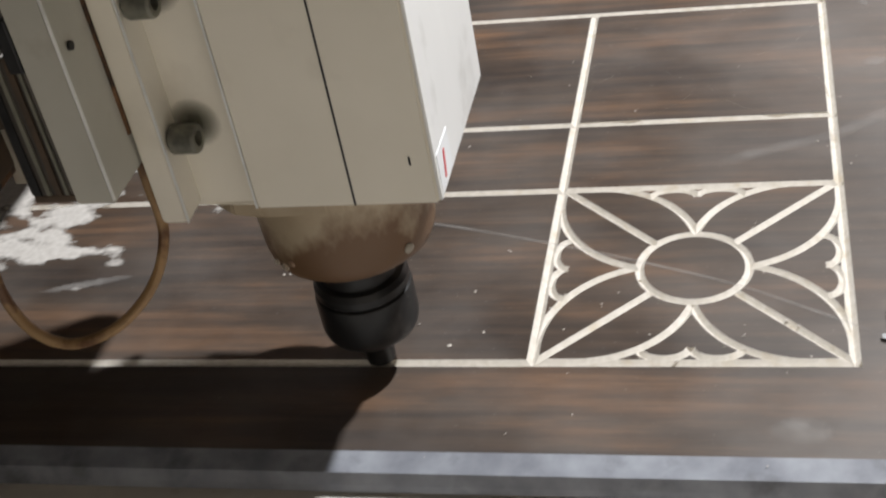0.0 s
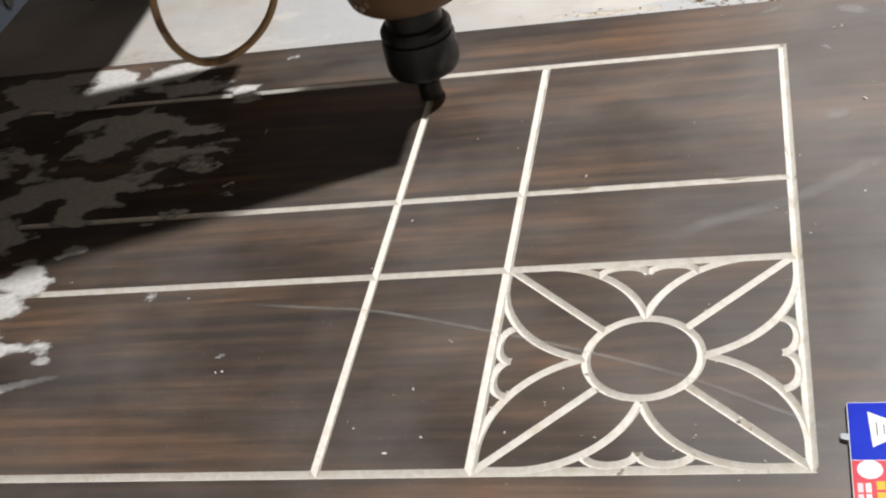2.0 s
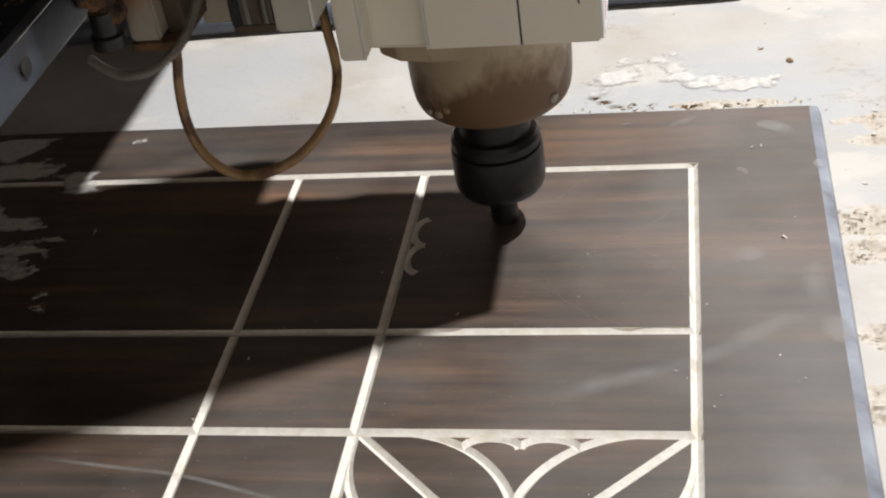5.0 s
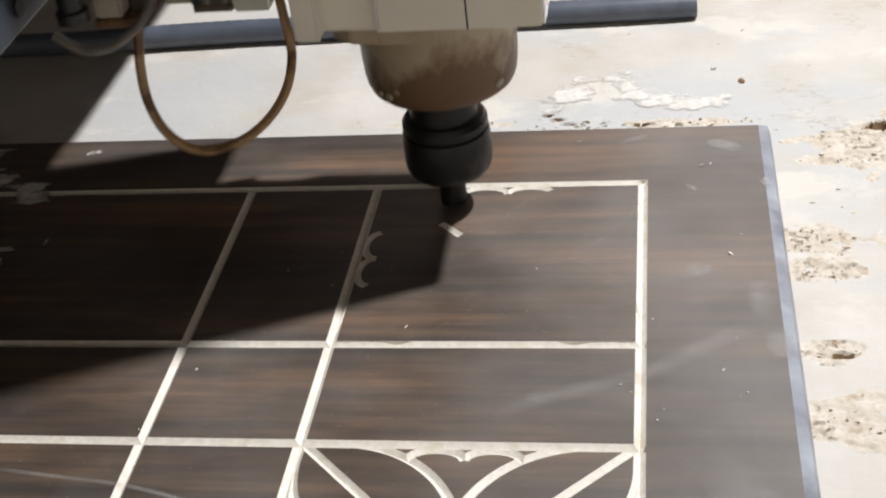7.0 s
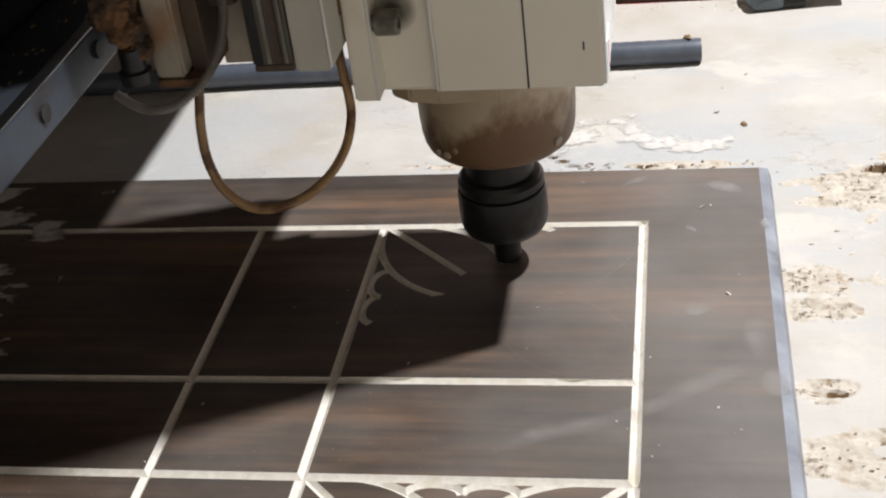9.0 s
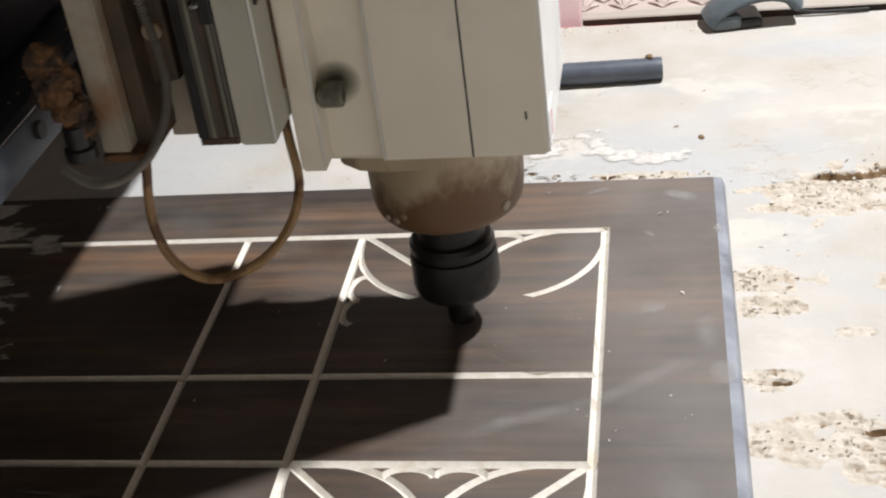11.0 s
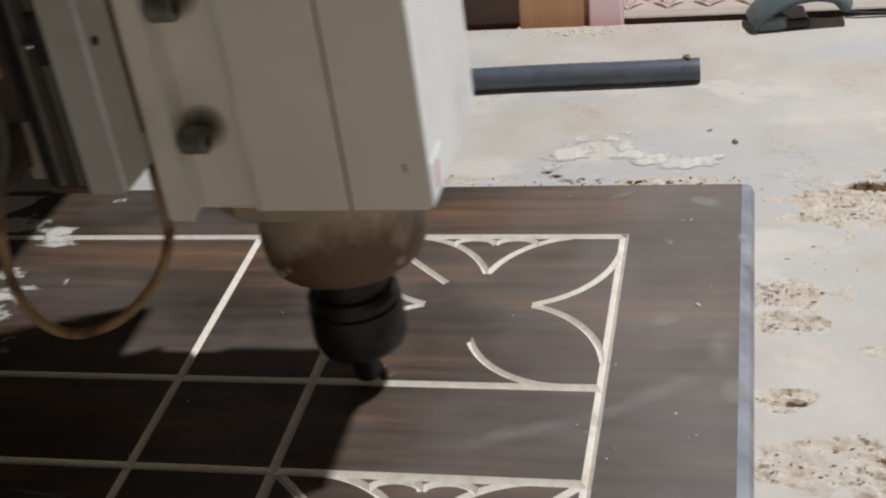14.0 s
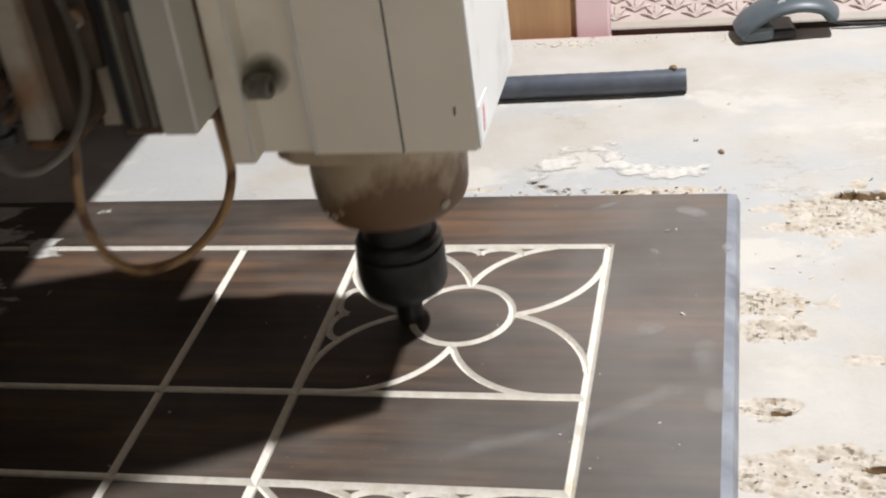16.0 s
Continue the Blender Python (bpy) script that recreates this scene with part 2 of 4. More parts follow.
def tube(path, r, n=10, ribs=0.0, flat=1.0):
    """A round hose along a path; ribs: the depth of alternate rings."""
    bm = bmesh.new()
    rings = []
    for i, p in enumerate(path):
        d = (path[min(i + 1, len(path) - 1)] - path[max(i - 1, 0)]).normalized()
        a = d.cross(Vector((0, 1, 0.02))).normalized()
        b = d.cross(a)
        q = r + (ribs if i % 2 else 0)
        rings.append([bm.verts.new(p + a * math.cos(2 * math.pi * k / n) * q * flat + b * math.sin(2 * math.pi * k / n) * q) for k in range(n)])
    for u, w in zip(rings, rings[1:]):
        for k in range(n):
            bm.faces.new((u[k], u[(k + 1) % n], w[(k + 1) % n], w[k]))
    bm.faces.new(rings[0][::-1])
    bm.faces.new(rings[-1])
    return bm


def bent(points, n):
    """A smooth line through the points (Catmull-Rom)."""
    p = [Vector(q) for q in points]
    p = [2 * p[0] - p[1]] + p + [2 * p[-1] - p[-2]]
    out = []
    for i in range(1, len(p) - 2):
        for k in range(n):
            t = k / n
            out.append(0.5 * (2 * p[i] + (p[i + 1] - p[i - 1]) * t + (2 * p[i - 1] - 5 * p[i] + 4 * p[i + 1] - p[i + 2]) * t * t + (3 * p[i] - p[i - 1] - 3 * p[i + 1] + p[i + 2]) * t ** 3))
    return out + [p[-2]]


# ---- the tool's way over the board: seconds, x, y ----
TOOL = [
    (0, -0.0757, 0.0034), (0.5, -0.0738, 0.083), (1, -0.0752, 0.1695), (1.5, -0.0748, 0.2525), (2, -0.074, 0.329), (2.3, -0.078, 0.36),
    (2.5, -0.069, 0.37), (2.7, -0.022, 0.348), (3, 0.0112, 0.307), (3.2, 0.012, 0.299), (3.45, 0.008, 0.287), (3.7, 0.012, 0.245),
    (4, 0.0095, 0.276), (4.2, 0.04, 0.322), (4.7, 0.053, 0.306), (5.2, 0.05, 0.309), (5.7, 0.101, 0.345), (6, 0.09, 0.351),
    (6.3, 0.075, 0.347), (6.5, 0.061, 0.3515), (6.8, 0.046, 0.352), (7, 0.046, 0.338), (7.2, 0.045, 0.302), (7.4, 0.047, 0.288),
    (7.5, 0.043, 0.282), (7.6, 0.025, 0.296), (7.8, 0.006, 0.313), (8, 0.0005, 0.35), (8.2, 0.019, 0.345), (8.4, 0.057, 0.338),
    (8.5, 0.066, 0.326), (8.6, 0.071, 0.322), (8.8, 0.075, 0.313), (9.4, 0.1, 0.344), (9.8, 0.146, 0.348), (10.2, 0.143, 0.315),
    (10.6, 0.104, 0.285), (10.8, 0.078, 0.281), (11, 0.0733, 0.264), (11.1, 0.071, 0.261), (11.2, 0.074, 0.249), (11.3, 0.086, 0.234),
    (11.4, 0.101, 0.223), (11.5, 0.1158, 0.2165), (11.6, 0.131, 0.213), (11.8, 0.149, 0.203), (12, 0.146, 0.2465), (12.2, 0.122, 0.268), (12.4, 0.106, 0.284), (12.5, 0.102, 0.2925),
    (12.6, 0.097, 0.303), (12.8, 0.058, 0.3), (13, 0.0417, 0.2967), (13.2, 0.046, 0.287), (13.4, 0.016, 0.277), (13.5, 0.0062, 0.2538),
    (13.8, -0.003, 0.223), (14, 0.0292, 0.2195), (14.2, 0.054, 0.237), (14.5, 0.0745, 0.259), (14.8, 0.051, 0.279), (15, 0.055, 0.267), (15.2, 0.071, 0.262),
    (15.4, 0.092, 0.272), (15.5, 0.1037, 0.288), (15.6, 0.098, 0.303), (15.8, 0.062, 0.311), (16, 0.0478, 0.279),
]


def tool_at(t):
    for a, b in zip(TOOL, TOOL[1:]):
        if a[0] <= t <= b[0]:
            f = (t - a[0]) / (b[0] - a[0])
            return a[1] + f * (b[1] - a[1]), a[2] + f * (b[2] - a[2])
    return TOOL[-1][1:]


# ---- the board's pattern ----
X0, X1, XA = 0.0, 0.15, -0.0745
Y0, Y1, Y2, Y3 = 0.0, 0.144, 0.213, 0.354
DEPTH = 0.0026


def arc(cx, cy, r, a0, a1, n):
    return [(cx + r * math.cos(radians(a0 + (a1 - a0) * i / n)), cy + r * math.sin(radians(a0 + (a1 - a0) * i / n))) for i in range(n + 1)]


def ornament(v0, v1):
    """The flower of one field between y = v0 and v1: named lines of points."""
    cx, cy, h = 0.0753, (v0 + v1) / 2 + 0.0005, (v1 - v0) / 2
    out = {"circle": arc(cx, cy, 0.0278, 200, 560, 40)}

    def petal(flip_x, flip_y, sideways):
        pts = []
        drop, run = (h - 0.0295, 0.0555) if not sideways else (0.075 - 0.0292, 0.060)
        r = (run * run + drop * drop) / (2 * drop)
        for i in range(33):
            s = i / 32
            a = s * math.asin(min(1, run / r))
            along, down = run - r * math.sin(a), r * (1 - math.cos(a))
            pts.append((along, down))
        res = []
        for along, down in [(h if sideways else 0.074, 0.0002)] + pts:
            if sideways:
                res.append((cx + flip_x * (0.0745 - down), cy + flip_y * along))
            else:
                res.append((cx + flip_x * along, cy + flip_y * (h - 0.0004 - down)))
        return res

    for nx, fx in (("w", -1), ("e", 1)):
        for ny, fy in (("n", 1), ("s", -1)):
            out["petal_" + ny + nx] = petal(fx, fy, False)
            out["side_" + ny + nx] = petal(fx, fy, True)
            d = Vector((0.074, h)).normalized()
            out["ray_" + ny + nx] = [(cx + fx * (0.073 + (d.x * 0.029 - 0.073) * s), cy + fy * (h - 0.001 + (d.y * 0.029 - h + 0.001) * s)) for s in [i / 8 for i in range(9)]]
    for name, fy in (("n", 1), ("s", -1)):
        for k in (-1, 1):
            out["heart_" + name + ("w" if k < 0 else "e")] = [(cx + k * (0.0125 + 0.0125 * math.cos(a)), cy + fy * (h - (0.0096 if fy > 0 else 0.0102) + (0.0062 if fy > 0 else 0.0075) * math.sin(a))) for a in [math.pi * i / 10 for i in range(11)]]
    for name, fx in (("w", -1), ("e", 1)):
        for k in (-1, 1):
            out["heart_" + name + ("s" if k < 0 else "n")] = [(cx + fx * (0.0745 - 0.0095 + 0.0075 * math.sin(a)), cy + k * (0.012 + 0.012 * math.cos(a))) for a in [math.pi * i / 10 for i in range(11)]]
    return out


def straight(a, b, n=1):
    return [(a[0] + (b[0] - a[0]) * i / n, a[1] + (b[1] - a[1]) * i / n) for i in range(n + 1)]


XL = -0.70
GRID = [straight((XL, y), (X1 + 0.0025, y)) for y in (Y0, Y1, Y2, Y3)] + [straight((X0, Y0), (X0, Y3)), straight((X1, Y0 - 0.0025), (X1, Y3 + 0.0025))]
LINE_A = straight((XA, Y0), (XA, Y3), 28)
FLOWER = ornament(Y0, Y1)
NEXT = {k: [q for q in v if "heart" in k or "ray" in k or min(q[0] - X0, X1 - q[0], q[1] - Y2, Y3 - q[1]) > 0.0007] for k, v in ornament(Y2, Y3).items() if k not in ("ray_ne", "ray_sw", "ray_se", "heart_en", "heart_es", "heart_sw", "heart_se")}


def vee(bm, pts, half, top=0.0, depth=DEPTH, lo=0, hi=None):
    """A V-section bar along the points, its point down; top: how far it stands over the face."""
    k = half * (1 + top / depth)
    rings = []
    for i in range(lo, len(pts) if hi is None else hi):
        p, a, b = pts[i], pts[max(i - 1, 0)], pts[min(i + 1, len(pts) - 1)]
        d = Vector((b[0] - a[0], b[1] - a[1])).normalized()
        s = Vector((-d.y, d.x))
        rings.append([bm.verts.new((p[0] + s.x * k, p[1] + s.y * k, top)), bm.verts.new((p[0] - s.x * k, p[1] - s.y * k, top)), bm.verts.new((p[0], p[1], -depth))])
    for u, w in zip(rings, rings[1:]):
        for i in range(3):
            bm.faces.new((u[i], u[(i + 1) % 3], w[(i + 1) % 3], w[i]))
    bm.faces.new(rings[0][::-1])
    bm.faces.new(rings[-1])


def build_board():
    board = new("door_panel")
    tagged(board, "dark walnut laminate door panel with white V-cut flower pattern, on the bed", "door panel")
    bm = bmesh.new()
    # bevelled slab
    xa, xb, ya, yb, t = -0.80, 0.2235, -0.080, 0.4165, 0.012
    for z, i, f in ((-t, 0.0, 0.0060), (-0.0080, 0.0, 0.0065), (-0.0018, 0.0022, 0.0085), (0.0, 0.0075, 0.0205)):
        for x, y in ((xa + i, ya + f), (xb - i, ya + f), (xb - i, yb - i * 0.35), (xa + i, yb - i * 0.35)):
            bm.verts.new((x, y, z))
    bm.verts.ensure_lookup_table()
    v = bm.verts
    bm.faces.new((v[3], v[2], v[1], v[0]))
    bm.faces.new((v[12], v[13], v[14], v[15]))
    for r in range(3):
        for i in range(4):
            j = (i + 1) % 4
            bm.faces.new((v[r * 4 + i], v[r * 4 + j], v[r * 4 + 4 + j], v[r * 4 + 4 + i]))
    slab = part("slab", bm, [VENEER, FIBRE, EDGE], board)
    cut = bmesh.new()
    lines = [(g, 0.0026) for g in GRID] + [(LINE_A, 0.0024)] + [(p, 0.0023) for p in FLOWER.values()] + [(p, 0.0021) for p in NEXT.values()]
    for p, w in lines:
        vee(cut, p, w, 0.001, DEPTH if w > 0.00235 else DEPTH - 0.0004)
    tool = part("cutter", cut, FIBRE)
    mod = slab.modifiers.new("cuts", "BOOLEAN")
    mod.operation, mod.object, mod.solver, mod.use_self = "DIFFERENCE", tool, "EXACT", True
    dg = bpy.context.evaluated_depsgraph_get()
    me = bpy.data.meshes.new_from_object(slab.evaluated_get(dg))
    slab.modifiers.clear()
    slab.data = me
    me.materials.clear()
    for m in (VENEER, FIBRE, EDGE):
        me.materials.append(m)
    for p in me.polygons:
        c, n = p.center, p.normal
        if c.x > xb - 0.0077 or c.y < ya + 0.0207 or c.y > yb - 0.002 or c.x < xa + 0.008:
            p.material_index = 0 if n.z > 0.99 and c.z > -0.0001 else 2
        else:
            p.material_index = 0 if c.z > -0.0001 else 1
    bpy.data.objects.remove(tool)
    # uncut laminate, cleared chip by chip as the tool comes by
    chips = []

    def clip(cb, co, no):
        geom = list(cb.verts) + list(cb.edges) + list(cb.faces)
        got = bmesh.ops.bisect_plane(cb, geom=geom, plane_co=co, plane_no=no, clear_outer=True)
        edges = [e for e in got["geom_cut"] if isinstance(e, bmesh.types.BMEdge)]
        if edges:
            bmesh.ops.edgeloop_fill(cb, edges=edges)

    def chip_line(pts, half, depth, step, drop):
        for i in range(0, len(pts) - 1, step):
            seg = pts[i:i + step + 1]
            cb = bmesh.new()
            vee(cb, pts, half, 0.0, depth, i, i + len(seg))
            for v in cb.verts:
                v.co.z += drop
            g = 0.00265
            mx, my = seg[len(seg) // 2]
            for y in (Y0, Y1, Y2, Y3):
                if any(abs(v.co.y - y) < g for v in cb.verts):
                    k = 1 if my > y else -1
                    clip(cb, (0, y + k * g, 0), (0, -k, 0))
            for x in (X0, X1):
                if any(abs(v.co.x - x) < g for v in cb.verts):
                    k = 1 if mx > x else -1
                    clip(cb, (x + k * g, 0, 0), (-k, 0, 0))
            if len(cb.faces) < 4:
                cb.free()
                continue
            mid = seg[len(seg) // 2]
            for f in cb.faces:
                f.material_index = 0 if all(v.co.z > -0.0002 for v in f.verts) else 1
            chips.append((part("uncut_strip", cb, [VENEER, FIBRE], board), mid))

    chip_line(LINE_A, 0.0026, DEPTH + 0.0002, 1, -0.000004)
    first = len(chips)
    names, done = [], []
    for k, p in NEXT.items():
        before = len(chips)
        chip_line(p, 0.0024, DEPTH - 0.0001, 4 if "petal" in k or "side" in k else 2, -0.0000012 * (2 + len(done)))
        done.append(k)
        names += [k] * (len(chips) - before)
    timed = []
    for n, (ob, mid) in enumerate(chips):
        lo, hi = (0.0, 2.4) if n < first else (2.9, 16.0)
        if n >= first:
            lo, hi = CUT_SPAN[names[n - first]]
        best, when = 9.0, hi
        t = lo
        while t <= hi:
            x, y = tool_at(t)
            d = math.hypot(x - mid[0], y - mid[1])
            if d < best - 0.0004:
                best, when = d, t
            t += 0.04
        if n >= first and names[n - first] == "ray_nw":
            when = 4.8 if math.hypot(mid[0] - 0.053, mid[1] - 0.306) < 0.008 else 7.1 + 0.25 * mid[0] / 0.05
        timed.append((ob, when))
    return board, timed


# when each line of the second flower is cut: seconds from and to
CUT_SPAN = {
    "heart_wn": (2.9, 3.55), "heart_ws": (3.4, 4.1), "heart_ne": (5.6, 6.4), "heart_nw": (6.2, 6.9), "ray_nw": (7.0, 7.7), "side_nw": (7.4, 8.05),
    "petal_nw": (8.0, 8.7), "petal_ne": (8.7, 9.8), "side_ne": (9.8, 10.7), "petal_se": (11.0, 11.8), "side_se": (11.9, 12.45),
    "side_sw": (13.15, 13.85), "petal_sw": (13.8, 14.55), "circle": (14.8, 16.3),
}
board, CHIPS = build_board()


# ---- bed, rubbish, room ----
def build_bed():
    bm = bmesh.new()

    def spaced(cuts):
        out, q = [cuts[0][0]], cuts[0][0]
        for (lo, step), (hi, _) in zip(cuts, cuts[1:]):
            while q < hi - 1e-6:
                q = min(hi, q + step)
                out.append(q)
        return out

    xs = spaced([(-1.1, 0.02), (-0.2, 0.004), (0.07, 0.0016), (0.218, 0.0009), (0.33, 0.002), (0.5, 0.02), (0.9, 1)])
    ys = spaced([(-0.75, 0.02), (0.10, 0.0011), (0.46, 0.002), (0.694, 0.001), (0.695, 1)])
    gouges = [(0.296, 0.4330, 0.018, 0.0042, 0.010), (0.335, 0.437, 0.025, 0.0055, 0.010), (0.287, 0.1830, 0.007, 0.0022, 0.006), (0.243, 0.2215, 0.006, 0.0016, 0.004), (0.0895, 0.4555, 0.0035, 0.0016, 0.0040), (0.0955, 0.4500, 0.0045, 0.0016, 0.0045), (0.1030, 0.4440, 0.0045, 0.0016, 0.0045), (0.148, 0.4425, 0.007, 0.0014, 0.0040)]
    torn = [(0.283, 0.408, 0.052, 0.030), (0.325, 0.425, 0.05, 0.030), (0.238, 0.315, 0.034, 0.016), (0.240, 0.290, 0.026, 0.014), (0.258, 0.178, 0.068, 0.023), (0.300, 0.165, 0.055, 0.026), (0.237, 0.2235, 0.022, 0.010), (0.163, 0.4415, 0.055, 0.0060), (0.03, 0.446, 0.050, 0.004), (0.32, 0.31, 0.025, 0.012), (0.285, 0.265, 0.012, 0.005)]
    rows, rough, deep = [], {}, {}
    for y in ys:
        row = []
        for x in xs:
            z = -0.0134 + 0.0006 * noise.noise((x * 14, y * 14, 0)) + 0.0002 * noise.noise((x * 70, y * 70, 3))
            m, pit = -1.0, 0.0
            for tx, ty, sx, sy in torn:
                m = max(m, 1.0 - ((x - tx) / sx) ** 2 - ((y - ty) / sy) ** 2)
            if m > -0.9:
                m = min(m, 0.8) + 1.0 * noise.noise((x * 60, y * 85, 5)) + 0.35 * noise.noise((x * 170, y * 220, 6)) - 0.25
            if m > 0:
                k = min(1.0, m / 0.25)
                level = noise.fractal((x * 70, y * 150, 1), 0.9, 2.0, 4)
                z += k * 0.0016 * (math.floor(level * 4.0) / 4.0) + 0.0007 * k * noise.noise((x * 300, y * 420, 2))
                crack = abs(noise.noise((x * 48, y * 120, 8)) + 0.25 * noise.noise((x * 190, y * 260, 4)))
                if crack < 0.06 and noise.noise((x * 30, y * 30, 12)) > -0.1:
                    pit = 0.0022 * k * (1 - crack / 0.06)
            for gx, gy, sx, sy, d in gouges:
                q = ((x - gx) / sx) ** 2 + ((y - gy) / sy) ** 2
                q *= 1 + 0.8 * noise.noise((x * 120, y * 160, 7))
                if q < 3:
                    pit = max(pit, d * math.exp(-q * q))
            z -= pit
            if x < 0.227 and -0.09 < y < 0.42:
                z = min(z, -0.0125)
            v = bm.verts.new((x, y, z))
            rough[v], deep[v] = m, pit
            row.append(v)
        rows.append(row)
    for a, b in zip(rows, rows[1:]):
        for i in range(len(xs) - 1):
            f = bm.faces.new((a[i], a[i + 1], b[i + 1], b[i]))
            f.material_index = 2 if deep[a[i]] > 0.0024 else 1 if rough[a[i]] > 0.02 else 0
    bed = part("machine_bed", bm, [BED, TORN, CHIP], None, smooth=True)
    tagged(bed, "pale sacrificial board bed, gouged and covered in sawdust", "machine bed", kind="structure")
    e = part("bed_edge", box(-0.2, 0.222, 0.6955, 0.700, -0.10, -0.0150, bevel=0.001), RED_EDGE)
    tagged(e, "red painted edge strip of the machine bed", "bed edge", kind="structure")
    sub = part("bed_frame", box(-1.1, 0.9, -0.75, 0.69, -0.12, -0.03), STEEL)
    tagged(sub, "dark steel frame under the sacrificial board", "bed frame", kind="structure")


def crumb_mesh(r, seed):
    rnd = random.Random(seed)
    bm = bmesh.new()
    bmesh.ops.create_icosphere(bm, subdivisions=1, radius=r)
    for v in bm.verts:
        v.co *= rnd.uniform(0.55, 1.25)
        v.co.z *= 0.55
    return bm


def scatter(name, label, category, spots, mat, seed, long=1.0):
    """Loose crumbs as one heap: rows of (x, y, z, spread x, spread y, count, size)."""
    rnd = random.Random(seed)
    bm = bmesh.new()
    for x, y, z, sx, sy, n, size in spots:
        for _ in range(n):
            px, py = rnd.gauss(x, sx), rnd.gauss(y, sy)
            r = size * rnd.uniform(0.3, 1.2)
            ret = bmesh.ops.create_icosphere(bm, subdivisions=1, radius=r)
            tw = Euler((rnd.uniform(-.5, .5), rnd.uniform(-.5, .5), rnd.uniform(0, 6) if long == 1.0 else rnd.gauss(-0.2, 0.5))).to_matrix()
            st = Vector((rnd.uniform(0.6, 1.9) * long, rnd.uniform(0.5, 1.1), rnd.uniform(0.25, 0.6) / long))
            for v in ret["verts"]:
                c = v.co * rnd.uniform(0.65, 1.25)
                v.co = tw @ Vector((c.x * st.x, c.y * st.y, c.z * st.z)) + Vector((px, py, z + r * 0.25))
    ob = part(name, bm, mat)
    tagged(ob, label, category, kind="stuff")
    return ob


def dust_sheet(name, label, x0, x1, y0, y1, step, z, density, mat):
    """Loose dust lying thick and thin: density(x, y) above 0 covers the ground."""
    bm = bmesh.new()
    lay = bm.verts.layers.float.new("cover")
    nx, ny = int((x1 - x0) / step), int((y1 - y0) / step)
    grid = {}
    for j in range(ny):
        for i in range(nx):
            x, y = x0 + step * i, y0 + step * j
            f = density(x, y)
            if f > -0.15:
                v = bm.verts.new((x, y, z + 0.0002 + max(0.0, min(f, 0.5)) * 0.0006))
                v[lay] = f
                grid[i, j] = v
    for (i, j), v in grid.items():
        q = [grid.get(k) for k in ((i + 1, j), (i + 1, j + 1), (i, j + 1))]
        if all(q):
            bm.faces.new((v, *q))
    ob = part(name, bm, mat, None, smooth=True)
    tagged(ob, label, "sawdust", kind="stuff")


def powder():
    rim = [(0.05, -0.315), (0.085, -0.300), (0.106, -0.285), (0.145, -0.275), (0.19, -0.290), (0.215, -0.235), (0.24, -0.220), (0.32, -0.200), (0.355, -0.235), (0.41, -0.215)]

    def heap(x, y):
        for (ya, xa), (yb, xb) in zip(rim, rim[1:]):
            if ya <= y <= yb:
                side = xa + (xb - xa) * (y - ya) / (yb - ya) - x
                break
        else:
            return -1.0
        edge = min(side / 0.045, (x + 0.46) / 0.05, (y - 0.06) / 0.04, (0.409 - y) / 0.012, 1.0)
        f = 1.1 * noise.fractal((x * 26, y * 46, 1.7), 0.95, 2.1, 5) + 0.30 * noise.noise((x * 16, y * 22, 9))
        return f + 0.55 * edge - 0.28

    dust_sheet("milling_dust", "drift of pale milling dust lying on the dark panel", -0.46, -0.18, 0.05, 0.409, 0.0017, 0.0, heap, LOOSE)
    way = bent([(0.095, 0.470, 0), (0.112, 0.488, 0), (0.129, 0.4985, 0), (0.143, 0.486, 0), (0.153, 0.476, 0), (0.168, 0.468, 0), (0.188, 0.461, 0)], 5)

    def swirl(x, y):
        d = min(math.hypot(x - p.x, y - p.y) for p in way)
        return 0.30 - d / 0.032 + 0.55 * noise.fractal((x * 55, y * 75, 3.3), 0.8, 2.0, 4)

    dust_sheet("swept_dust", "curved drift of pale dust swept over the bed", 0.075, 0.21, 0.447, 0.520, 0.0015, -0.0131, swirl, LOOSE)


